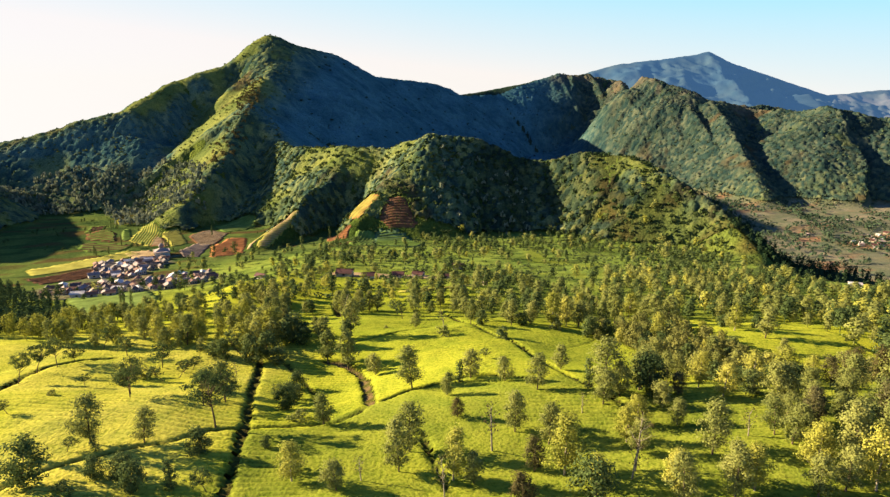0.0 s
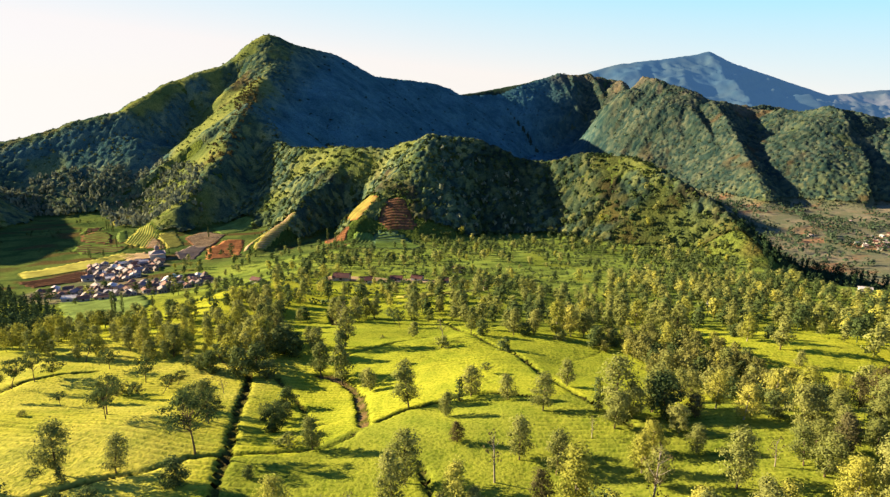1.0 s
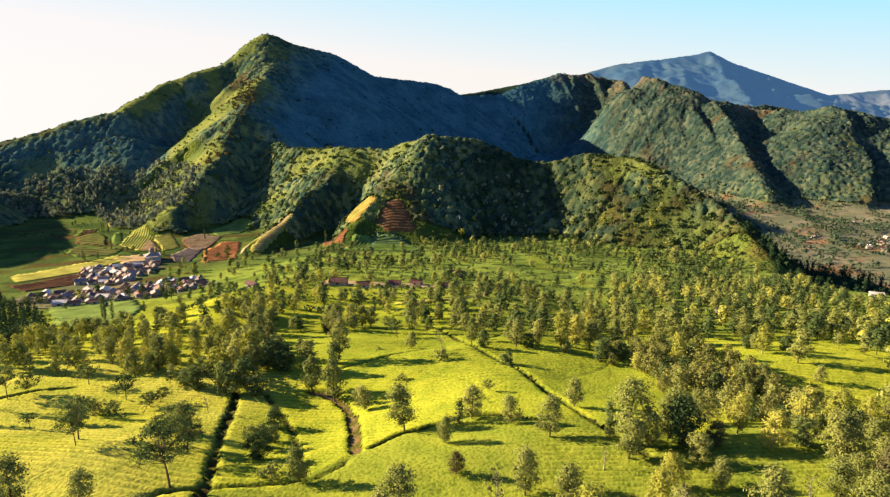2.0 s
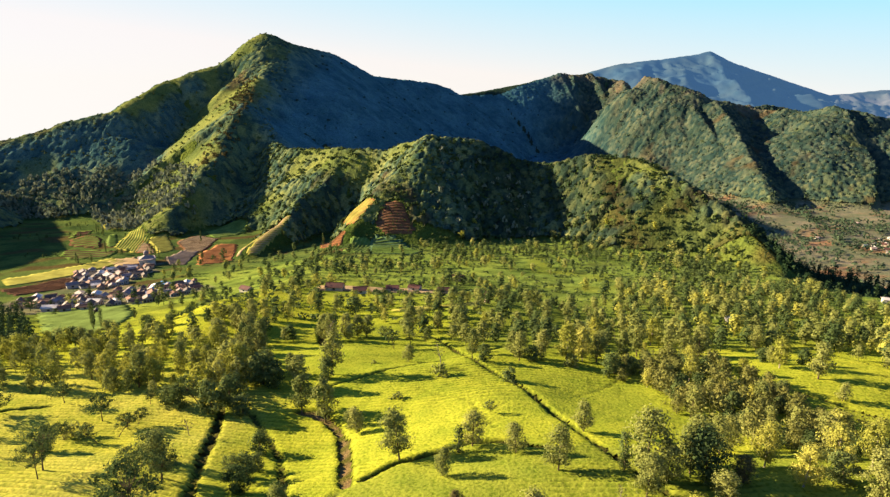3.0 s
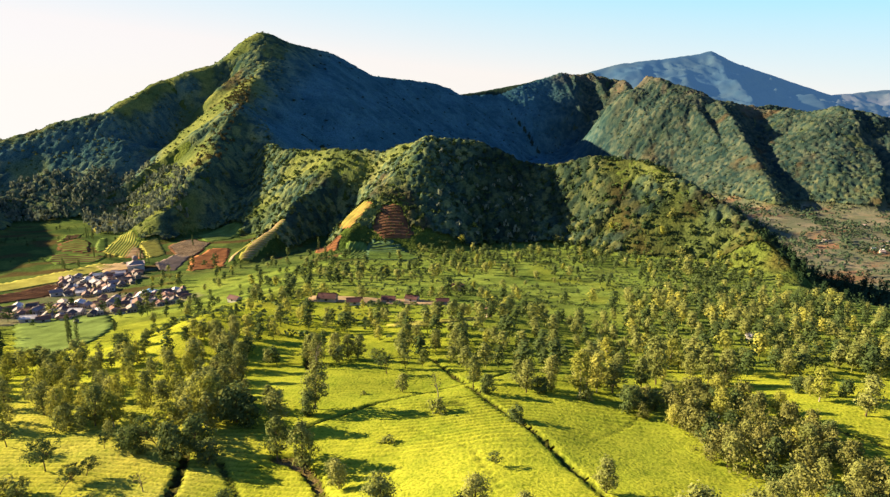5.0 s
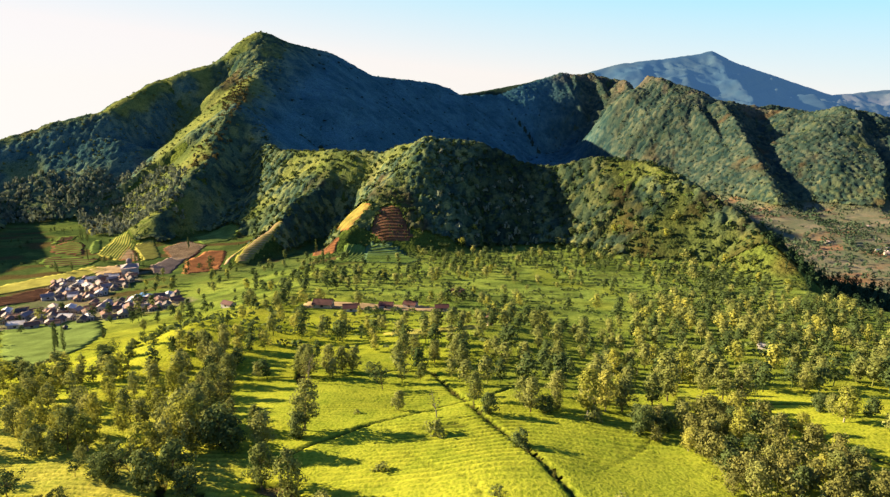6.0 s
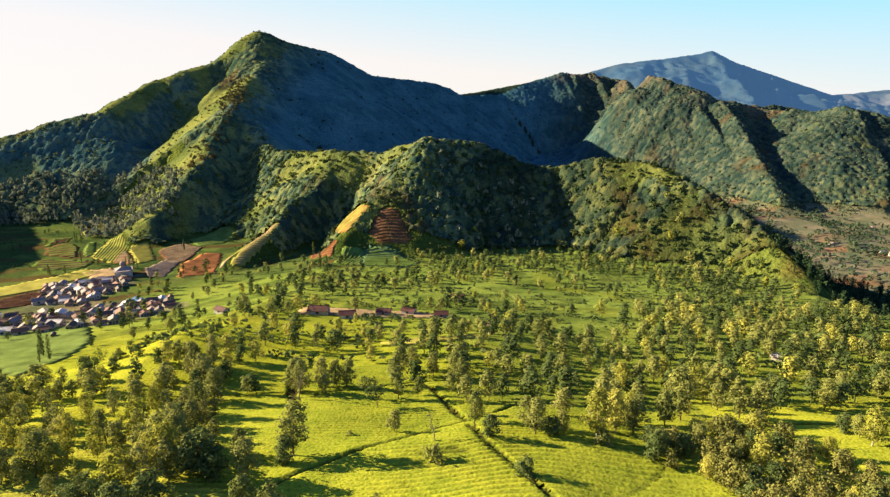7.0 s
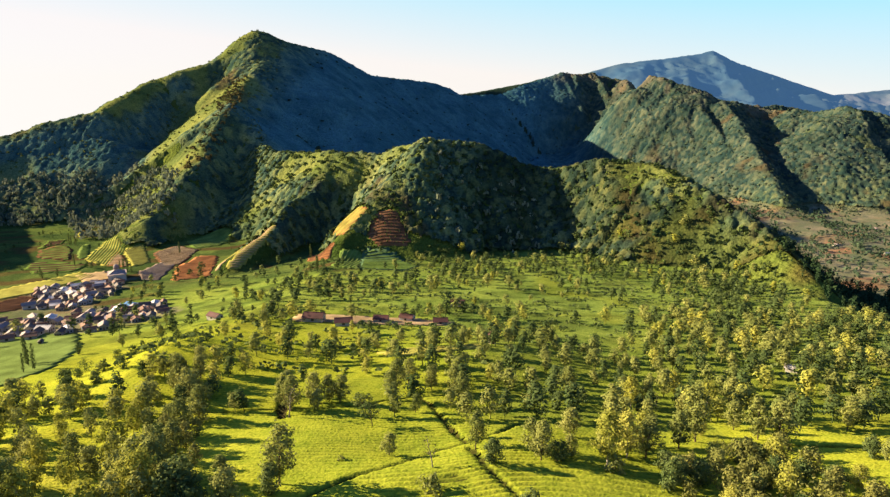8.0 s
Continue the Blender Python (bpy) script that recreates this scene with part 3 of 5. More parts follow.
def grid_mesh(name, gx, gy, height, colour):
    x, y = np.meshgrid(gx, gy)
    z, hill = height(x, y)
    me = bpy.data.meshes.new(name)
    nx, ny = len(gx), len(gy)
    i = np.arange(nx * ny).reshape(ny, nx)
    quads = np.stack([i[:-1, :-1], i[:-1, 1:], i[1:, 1:], i[1:, :-1]], -1).reshape(-1, 4)
    me.vertices.add(nx * ny)
    me.vertices.foreach_set("co", np.stack([x, y, z], -1).ravel())
    me.loops.add(quads.size)
    me.loops.foreach_set("vertex_index", quads.ravel())
    me.polygons.add(len(quads))
    me.polygons.foreach_set("loop_start", np.arange(0, quads.size, 4))
    me.update(calc_edges=True)
    me.polygons.foreach_set("use_smooth", np.ones(len(quads), bool))
    att = me.color_attributes.new("cover", "FLOAT_COLOR", "POINT")
    c = colour(x, y, z, hill)
    att.data.foreach_set("color", np.concatenate([c, hill[..., None]], -1).ravel())
    return me


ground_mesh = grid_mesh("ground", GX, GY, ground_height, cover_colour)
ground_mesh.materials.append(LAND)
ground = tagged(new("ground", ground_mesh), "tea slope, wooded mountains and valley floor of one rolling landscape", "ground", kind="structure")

# A far mountain across the whole valley, its blue haze painted in as colour and glow.
FAR_CREST = [(300, 4300, 60), (880, 4330, 262), (1080, 4350, 315), (1240, 4380, 338), (1420, 4430, 362), (1610, 4480, 388), (1730, 4500, 418), (1830, 4480, 366), (1900, 4470, 330), (2230, 4330, 195), (2500, 4320, 118), (2980, 4400, 145), (3600, 4450, 120)]


def far_height(x, y):
    d, h, s = along(FAR_CREST, x, y)
    h = h + 14 * fractal(s, 0 * s, 220, 4, 79)
    rib = 0.6 * fractal(s + 0.5 * d, d * 0.25, 170, 4, 77, True) + 0.4 * fractal(s - 0.4 * d, d * 0.5, 70, 3, 78, True)
    return h - 0.42 * d + (110 + 60 * np.clip((x - 1600) / 300, 0, 1)) * (rib - 0.6) * np.clip(d / 150, 0, 1), np.ones(x.shape)


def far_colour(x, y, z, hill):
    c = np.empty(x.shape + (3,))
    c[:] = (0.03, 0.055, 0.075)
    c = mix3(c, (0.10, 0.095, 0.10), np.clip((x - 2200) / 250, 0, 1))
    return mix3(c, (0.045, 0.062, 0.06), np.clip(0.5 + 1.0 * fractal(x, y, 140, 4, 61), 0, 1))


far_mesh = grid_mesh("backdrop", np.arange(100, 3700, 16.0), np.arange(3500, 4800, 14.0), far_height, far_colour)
FAR_AIR, an, al, ab = node_material("hazy_far_mountain", 0.95)
ab.inputs["Specular IOR Level"].default_value = 0.0
far_tint = an.new("ShaderNodeAttribute")
far_tint.attribute_name = "cover"
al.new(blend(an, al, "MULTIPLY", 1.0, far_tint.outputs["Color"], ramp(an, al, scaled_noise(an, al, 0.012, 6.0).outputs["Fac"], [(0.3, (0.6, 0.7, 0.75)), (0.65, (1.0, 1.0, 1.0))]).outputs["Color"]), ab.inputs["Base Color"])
# Faint blue emission in place of the hazy air between.
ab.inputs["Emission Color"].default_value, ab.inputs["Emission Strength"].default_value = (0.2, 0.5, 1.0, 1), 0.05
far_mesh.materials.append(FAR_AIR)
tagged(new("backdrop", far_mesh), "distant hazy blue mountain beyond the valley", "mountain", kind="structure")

# ---- plants ----
rng = np.random.default_rng(7)
LEAF = foliage("shade_tree_leaves", [(0.0, (0.11, 0.135, 0.04)), (0.5, (0.235, 0.235, 0.065)), (1.0, (0.37, 0.345, 0.10))], 0.24, patch=0.05)
LEAF_YELLOW = foliage("young_yellow_leaves", [(0.0, (0.18, 0.19, 0.03)), (0.5, (0.36, 0.33, 0.06)), (1.0, (0.43, 0.39, 0.095))], 0.26, patch=0.05)
LEAF_DARK = foliage("dark_leaves", [(0.0, (0.04, 0.062, 0.025)), (0.5, (0.10, 0.128, 0.042)), (1.0, (0.19, 0.205, 0.065))], 0.2, patch=0.05)
LEAF_OLIVE = foliage("olive_thicket_leaves", [(0.0, (0.075, 0.085, 0.025)), (0.5, (0.18, 0.17, 0.048)), (1.0, (0.31, 0.275, 0.08))], 0.2, patch=0.05)
LEAF_DRY = foliage("dry_leaves", [(0.0, (0.08, 0.055, 0.025)), (0.5, (0.12, 0.10, 0.04)), (1.0, (0.20, 0.17, 0.08))], 0.3, patch=0.05)
BARK = grained("bark", (0.14, 0.10, 0.065), 3.0, 0.3, 0.9)
PALE_BARK = grained("pale_bark", (0.32, 0.27, 0.2), 3.0, 0.3, 0.9)


def fast_mesh(name, verts, faces, material, smooth=False):
    """A mesh from arrays; every face has as many corners as the array has columns."""
    me = bpy.data.meshes.new(name)
    verts, faces = np.asarray(verts, float), np.asarray(faces)
    k = faces.shape[1]
    me.vertices.add(len(verts))
    me.vertices.foreach_set("co", verts.ravel())
    me.loops.add(faces.size)
    me.loops.foreach_set("vertex_index", faces.ravel())
    me.polygons.add(len(faces))
    me.polygons.foreach_set("loop_start", np.arange(0, faces.size, k))
    me.update(calc_edges=True)
    if smooth:
        me.polygons.foreach_set("use_smooth", np.ones(len(faces), bool))
    me.materials.append(material)
    return me


def unit(n):
    v = rng.normal(size=(n, 3))
    return v / np.linalg.norm(v, axis=1)[:, None]


def leaf_quads(centres, size, out, scatter_by=0.75):
    """Small four-cornered leaf sprays at the centres, facing outwards from the crown with much scatter."""
    n = len(centres)
    out = out / (np.linalg.norm(out, axis=1)[:, None] + 1e-6)
    normal = out + unit(n) * scatter_by
    normal[:, 2] += 0.15
    a = np.cross(normal, unit(n))
    a /= np.linalg.norm(a, axis=1)[:, None] + 1e-9
    b = np.cross(normal, a)
    b /= np.linalg.norm(b, axis=1)[:, None] + 1e-9
    s = size * rng.uniform(0.6, 1.35, (n, 1))
    droop = np.array([[0, 0, -0.3]]) * s
    corners = np.stack([centres - a * s, centres - b * s * 0.62 + droop, centres + a * s, centres + b * s * 0.62 + droop * 0.3], 1)
    return corners.reshape(-1, 3), np.arange(n * 4).reshape(n, 4)


def tube(path, radii, sides=6):
    path = np.asarray(path, float)
    rings = []
    for i, p in enumerate(path):
        d = path[min(i + 1, len(path) - 1)] - path[max(i - 1, 0)]
        d = d / (np.linalg.norm(d) + 1e-9)
        u = np.cross(d, (0.3, 1.0, 0.1))
        u /= np.linalg.norm(u)
        w = np.cross(d, u)
        ang = np.arange(sides) * 2 * np.pi / sides
        rings.append(p + radii[i] * (np.cos(ang)[:, None] * u + np.sin(ang)[:, None] * w))
    faces = []
    for i in range(len(path) - 1):
        for j in range(sides):
            k = (j + 1) % sides
            faces.append((i * sides + j, i * sides + k, (i + 1) * sides + k, (i + 1) * sides + j))
    return np.concatenate(rings), faces


# Kinds of tree: height, crown from/to (share of the height), crown radius, clumps, sprays a clump, spray size, trunk lean.
TREES = {
    "shade": dict(h=8.0, low=0.22, high=0.95, r=2.0, clumps=30, leaves=84, size=0.165, lean=0.4, clump=0.8, peak=1.6),
    "round": dict(h=5.5, low=0.14, high=0.92, r=1.75, clumps=24, leaves=84, size=0.165, lean=0.2, clump=0.78, peak=0.8),
    "broad": dict(h=6.5, low=0.55, high=1.0, r=2.7, clumps=28, leaves=54, size=0.14, lean=0.9, clump=0.6, peak=0.45),
    "plain": dict(h=8.0, low=0.26, high=0.94, r=1.85, clumps=14, leaves=14, size=0.32, lean=0.3, clump=0.95, peak=1.5),
    "plume": dict(h=8.0, low=0.22, high=0.96, r=1.3, clumps=13, leaves=14, size=0.3, lean=0.3, clump=0.8, peak=1.9),
    "slim": dict(h=5.5, low=0.10, high=0.97, r=0.85, clumps=26, leaves=34, size=0.15, lean=0.1, clump=0.46, peak=1.0),
    "bare": dict(h=6.0, low=0.4, high=1.0, r=1.2, clumps=14, leaves=5, size=0.17, lean=0.5, clump=0.45, peak=1.0),
    "bush": dict(h=2.6, low=0.0, high=1.0, r=1.5, clumps=16, leaves=30, size=0.2, lean=0.1, clump=0.6, peak=0.6),
}


def tree_shape(kind, leaves=None, size=None, sides=6):
    """Trunk with limbs, and a crown of leaf sprays in uneven clumps at the ends of the limbs."""
    k = TREES[kind]
    h, r = k["h"], k["r"]
    bend = rng.normal(0, k["lean"], 2)
    top = h * (0.6 if kind in ("broad", "round") else 0.86)
    spine = np.array([(bend[0] * t ** 1.5 + 0.05 * h * 0.2 * math.sin(5 * t), bend[1] * t ** 1.5, top * t - 0.3 * (t == 0)) for t in (0, 0.25, 0.5, 0.75, 1.0)])
    r0 = 0.011 * h + 0.025
    tv, tf = tube(spine, [r0 * 1.3, r0, r0 * 0.85, r0 * 0.6, r0 * 0.3], sides)
    tv, tf, count = [tv], list(tf), len(tv)
    centres = []
    for c in range(k["clumps"]):
        s = (c + rng.uniform(0.1, 0.9)) / k["clumps"]
        z = h * (k["low"] + (k["high"] - k["low"]) * s)
        wide = r * (1 - s ** 2.2) ** (1 / k["peak"]) if k["peak"] > 1 else r * math.sqrt(max(0.06, 1 - (2 * s - 0.75) ** 2 * 0.62))
        wide = wide * (0.35 + 0.65 * min(1, s * 4))
        ang = c * 2.4 + rng.normal(0, 0.5)
        rad = wide * rng.uniform(0.35, 1.0)
        t = min(1, z / top)
        base = np.array([bend[0] * t ** 1.5, bend[1] * t ** 1.5, 0])
        p = base + (rad * math.cos(ang), rad * math.sin(ang), z)
        centres.append(p)
        if c % 2 == 0 or kind in ("bare", "broad"):
            zt = max(0.12 * h, min(top * 0.97, z - 0.75 * rad - 0.25))
            tt = zt / top
            a = np.array([bend[0] * tt ** 1.5, bend[1] * tt ** 1.5, zt])
            mid = (a + p) / 2 + (0, 0, -0.08 * rad)
            lv, lf = tube([a, mid, p], [r0 * 0.4, r0 * 0.25, r0 * 0.1], 3 if sides < 6 else 4)
            tf.extend(tuple(i + count for i in f) for f in lf)
            tv.append(lv)
            count += len(lv)
    n = leaves or k["leaves"]
    pts, ways = [], []
    for p in centres:
        shell = unit(n)
        pts.append(p + shell * (1.1, 1.1, 0.72) * k["clump"] * rng.uniform(0.3, 1.2, (n, 1)) * rng.uniform(0.7, 1.3))
        ways.append(shell)
    pts, ways = np.concatenate(pts), np.concatenate(ways)
    ways = ways[pts[:, 2] > 0.1]
    pts = pts[pts[:, 2] > 0.1]
    heart = np.array((bend[0] * 0.5, bend[1] * 0.5, h * (k["low"] * 0.6 + k["high"] * 0.4)))
    lv, lf = leaf_quads(pts, size or k["size"], ways * (0.45 if kind in ("plain", "plume") else 1.0) + (pts - heart) * (1, 1, 0.7) / r, 0.3 if kind in ("plain", "plume") else 0.6)
    return np.concatenate(tv), np.array(tf), lv, lf


TREE_LABELS = {
    "shade": "tall airy shade tree with olive-green leaves among the tea",
    "yellow": "tall young shade tree with yellow-green sunlit leaves",
    "round": "low dense round tree with dark green leaves",
    "broad": "spreading umbrella-shaped tree with a bare leaning trunk",
    "slim": "slim dark green tree with a pointed crown",
    "bare": "thin pale tree with hardly any leaves",
    "bush": "low leafy bush at the edge of the tea",
    "dry": "shade tree with dry brownish leaves",
}


def template(kind, seed_kind, leaf, bark, near):
    k = TREES[seed_kind]
    tv, tf, lv, lf = tree_shape(seed_kind, int(k["leaves"] * (1.3 if near else 0.7)), k["size"] * (0.8 if near else 1.14))
    root = tagged(new("shrub" if kind == "bush" else "tree"), TREE_LABELS[kind], "bush" if kind == "bush" else "tree", "trees on the tea slope")
    trunk = new("trunk", fast_mesh("trunk", tv, tf, bark, True))
    crown = new("crown", fast_mesh("crown", lv, lf, leaf))
    trunk.parent = crown.parent = root
    return root


PLANS = {"shade": ("shade", LEAF, BARK, 6), "yellow": ("shade", LEAF_YELLOW, PALE_BARK, 3), "round": ("round", LEAF_DARK, BARK, 4), "broad": ("broad", LEAF_DARK, BARK, 4),
         "slim": ("slim", LEAF_DARK, BARK, 2), "bare": ("bare", LEAF_DRY, PALE_BARK, 3), "bush": ("bush", LEAF, BARK, 3), "dry": ("shade", LEAF_DRY, BARK, 2)}
STOCK = {(kind, near): [] for kind in PLANS for near in (False, True)}
planted = []


def ground_at(x, y):
    z, _ = ground_height(np.array([x], float), np.array([y], float))
    return float(z[0])


def plant(kind, x, y, height):
    seed_kind, leaf, bark, most = PLANS[kind]
    near = 62 < y < 118
    stock = STOCK[kind, near]
    if len(stock) < most:
        stock.append([template(kind, seed_kind, leaf, bark, near), False])
        entry = stock[-1]
    else:
        entry = stock[rng.integers(most)]
    s = height / TREES[PLANS[kind][0]]["h"]
    w = s * rng.uniform(0.9, 1.15) * (1.15 if s < 1 else 1.0) * (0.45 if kind == "slim" and height > 8 else 1.0)
    m = Matrix.LocRotScale((x, y, ground_at(x, y) - 0.1), Euler((rng.normal(0, 0.03), rng.normal(0, 0.03), rng.uniform(0, 6.28))), (w, w, s))
    if entry[1]:
        k = entry[0].scale
        copy_thing(entry[0], m @ Matrix.Diagonal((1 / k[0], 1 / k[1], 1 / k[2], 1)))
    else:
        entry[0].matrix_basis, entry[1] = m, True
    planted.append((x, y))


# Trees that stand out: place in plan and height.
SHADE_FAR = [(-14, 176, 5.7), (3, 177, 8.6), (15, 170, 8.7), (-32, 163, 12), (-42, 204, 10.4), (-41, 162, 6.7), (-38, 211, 9.4), (-34, 211, 9), (-31, 210, 8.6), (-11, 203, 5.7), (29, 220, 9.6),
             (31, 180, 10.7), (55, 207, 6.5), (70, 214, 9.1), (64, 188, 11), (62, 195, 8.0), (67, 186, 11), (81, 205, 7.1), (96, 216, 6.1), (88, 196, 9.3), (-18, 222, 10.5), (-15, 228, 8.4), (-8, 222, 8.1)]
SHADE_MID = [(-2, 218, 9.4), (1, 209, 10), (48, 213, 8.3), (28, 176, 6.9), (23, 185, 7.4), (-10, 114, 10.0), (-22, 134, 4.9), (2, 116, 7.2), (9, 112, 6.2), (14.4, 104.5, 8.0), (-38, 154, 9.1), (-44, 207, 10),
             (-18, 213, 9.6), (14, 174, 7.3), (21, 172, 5.1), (36, 175, 9.6), (45, 182, 9.2), (-72, 169, 8.7), (-91, 160, 8.2), (-103, 164, 7.1), (84, 149, 5.1), (85, 160, 10), (81, 173, 5.7)]
SHADE_NEAR = [(-50, 84, 6.6), (-58, 83, 9.5), (-24, 95, 6.7), (-17, 72, 5.6), (-20, 130, 6.2), (-28, 138, 10.6), (-34, 142, 9.7), (-9, 78, 9.4), (-8, 84, 9.2), (22, 123, 6.5), (26, 101, 12), (35, 89, 5.2),
              (37, 80, 9.4), (9, 90, 8.3), (14, 86, 8.0), (25, 97, 7.4), (48, 84, 7.1), (55, 76, 9.8), (29, 69, 7.6), (36, 70, 7.7), (49, 81, 7.7), (34, 105, 9.3), (42, 114, 7.3), (62, 91, 6.7),
        (-47, 108, 9.2), (-76, 154, 9.7), (37, 72, 7.5), (51, 87, 5.9), (56, 78, 9.4), (46, 69, 6.7), (50, 70, 7.5), (33, 103, 7.9), (36, 107, 7.7), (45, 117, 6.9), (38, 164, 6.4), (50, 186, 14.1)]
YELLOW = [(32, 174, 10.1), (38, 183, 8.5), (60, 206, 10.1), (53, 191, 4.5), (4, 183, 4.5), (44, 213, 9.1), (59, 223, 8.0), (-24, 75, 7.1), (-1, 76, 9.2), (26, 85, 6.8), (15, 77, 10.3), (48, 73, 8.6), (54, 70, 9.9),
        (-53, 155, 11.6), (-58, 158, 8.7), (-72, 154, 8.5), (-85, 156, 9.3), (19, 73, 6.0), (29, 71, 7.0), (39, 71, 7.4), (49, 75, 7.6), (46, 98, 7.1), (45, 106, 8.2), (54, 104, 8.4), (27, 169, 11.7), (80, 168, 8.9)]
ROUND = [(6, 168, 5.7), (11.5, 152, 5.0), (18, 170, 4.9), (-89, 224, 5.8), (-111, 223, 7.4), (-103, 223, 4.9), (-33, 160, 6.4), (58, 181, 4.2), (82, 180, 4.1), (36, 162, 7.0), (38, 170, 4.3),
         (42, 164, 5.5), (39, 166, 4.1), (-37, 124, 5.2), (-74, 119, 4.8), (-52, 115, 6.4), (-104, 213, 7.0), (80, 176, 4.4), (-60, 71, 7.8), (-52, 74, 4.2), (-45, 71, 5.3), (-48, 74, 4.6), (-40, 82, 5.0),
         (-34, 105, 6.0), (-31, 85, 2.8), (18, 69, 7.6), (52, 99, 5.2), (61, 102, 5.3), (34, 100, 9),
        (-35, 112, 5.1), (-35, 116, 3.9), (-47, 156, 9.8), (-44, 154, 7.8), (-65, 145, 4.6), (88, 172, 5.0), (-53, 141, 9.1), (-51, 145, 8.5), (-61, 143, 6.4), (-46, 140, 5.4)]
BROAD = [(-22, 199, 6.0), (6, 132, 3.0), (-20, 193, 6.1), (-68, 125, 4.1), (-66, 128, 4.2), (-67, 133, 3.8), (-95, 116, 6.9), (-78, 92, 3.1), (-60, 80, 2.7), (-63, 103, 6.1), (-35, 72, 4.3), (-42, 92, 10.2),
         (-46, 106, 5.9), (-79, 114, 3.1), (-99, 127, 7.5), (-99, 134, 7.2), (-98, 139, 5.9), (-98, 151, 6.4), (-88, 145, 6.1), (-74, 136, 7.3),
        (-48, 101, 6.8), (-66, 108, 7.8), (-75, 126, 4.2), (-74, 129, 3.1), (-66, 135, 3.9), (-38, 112, 4.8), (-56, 143, 8.1), (-68, 144, 3.8)]
SLIM = [(-165, 275, 8.5), (-163, 278, 11.5), (-97, 458, 13), (-92, 455, 11), (-316, 536, 12), (-64, 78, 4.8), (-56, 81, 3.4), (-40, 72, 5.3), (24, 104, 7.0), (-0.3, 114, 5.6)]
BARE = [(51, 214, 4.6), (-5, 167, 6.5), (-53, 130, 4.5), (-14, 75, 4.5), (-2, 71, 7.2), (21, 95, 4.2), (24, 75, 6.5), (5, 84, 9.2), (44, 84, 5.4), (-41, 199, 9.0),
        (25, 77, 9.5)]
BUSH = [(-5, 159, 3.4), (-23, 173, 1.3), (-85, 234, 3.5), (-14, 145, 2.0), (28, 167, 3.5), (-109, 236, 3.2), (-86, 229, 3.6), (-79, 104, 1.5), (-54, 70, 2.1), (-75, 128, 3.2), (-29, 97, 2.4), (-25, 78, 2.6)]
for kind, places in (("shade", SHADE_FAR), ("shade", SHADE_MID), ("shade", SHADE_NEAR), ("yellow", YELLOW), ("round", ROUND), ("broad", BROAD), ("slim", SLIM), ("bare", BARE), ("bush", BUSH)):
    for x, y, h in places:
        plant(kind, x, y, h)


def scatter(poly, gap, seed, keep=None, clear=None):
    """Uneven places inside an outline in plan, about gap metres apart."""
    r = np.random.default_rng(seed)
    ax, ay = np.array(poly, float).min(0)
    bx, by = np.array(poly, float).max(0)
    x, y = np.meshgrid(np.arange(ax, bx, gap), np.arange(ay, by, gap))
    x, y = x.ravel() + r.uniform(-0.48, 0.48, x.size) * gap, y.ravel() + r.uniform(-0.48, 0.48, x.size) * gap
    ok = inside([tuple(p) for p in poly], x, y)
    if keep is not None:
        ok &= keep(x, y) > r.uniform(0, 1, x.size)
    x, y = x[ok], y[ok]
    if clear:
        taken = np.array(planted)
        far = np.array([np.min(np.hypot(taken[:, 0] - a, taken[:, 1] - b)) > clear for a, b in zip(x, y)], bool)
        x, y = x[far], y[far]
    return x, y


# Outlines of stands of trees: the grove by the ditch, the end of the tea, the near tea.
STANDS = [
    [(-150, 165), (-160, 218), (-109, 207), (-84, 206), (-66, 215), (-50, 170), (-43, 150), (-60, 147), (-99, 150)],
    [(88, 150), (130, 165), (130, 110), (90, 118)],
    [(-100, -50), (-100, 64), (100, 64), (100, -50)],
]
# Groves: (outline, spacing, mix of kinds, heights)
GROVES = [
    ([(-48, 150), (-60, 193), (-78, 235), (-86, 235), (-66, 190), (-57, 152)], 6.4, ("shade", "round", "shade"), (7.0, 10.0)),
    ([(36, 161), (49, 181), (64, 181), (65, 173), (68, 164), (71, 156), (74, 145), (73, 119), (55, 102), (51, 125), (44, 141), (40, 158)], 6.6, ("round", "round", "shade", "yellow"), (5.0, 8.0)),
    ([(58, 112), (84, 112), (90, 70), (48, 66), (44, 80)], 5.8, ("shade", "yellow", "dry", "shade"), (6.0, 9.5)),
    ([(-14, 104), (44, 112), (44, 66), (-8, 66)], 13.0, ("shade", "yellow", "dry", "shade"), (4.0, 7.0)),
]
for i, (poly, gap, kinds, (lo, hi)) in enumerate(GROVES):
    for x, y in zip(*scatter(poly, gap, 101 + i, clear=2.6)):
        kind = kinds[rng.integers(len(kinds))]
        h = rng.uniform(lo, hi)
        plant(kind, x, y, h * (0.75 if kind == "round" else 1.0))


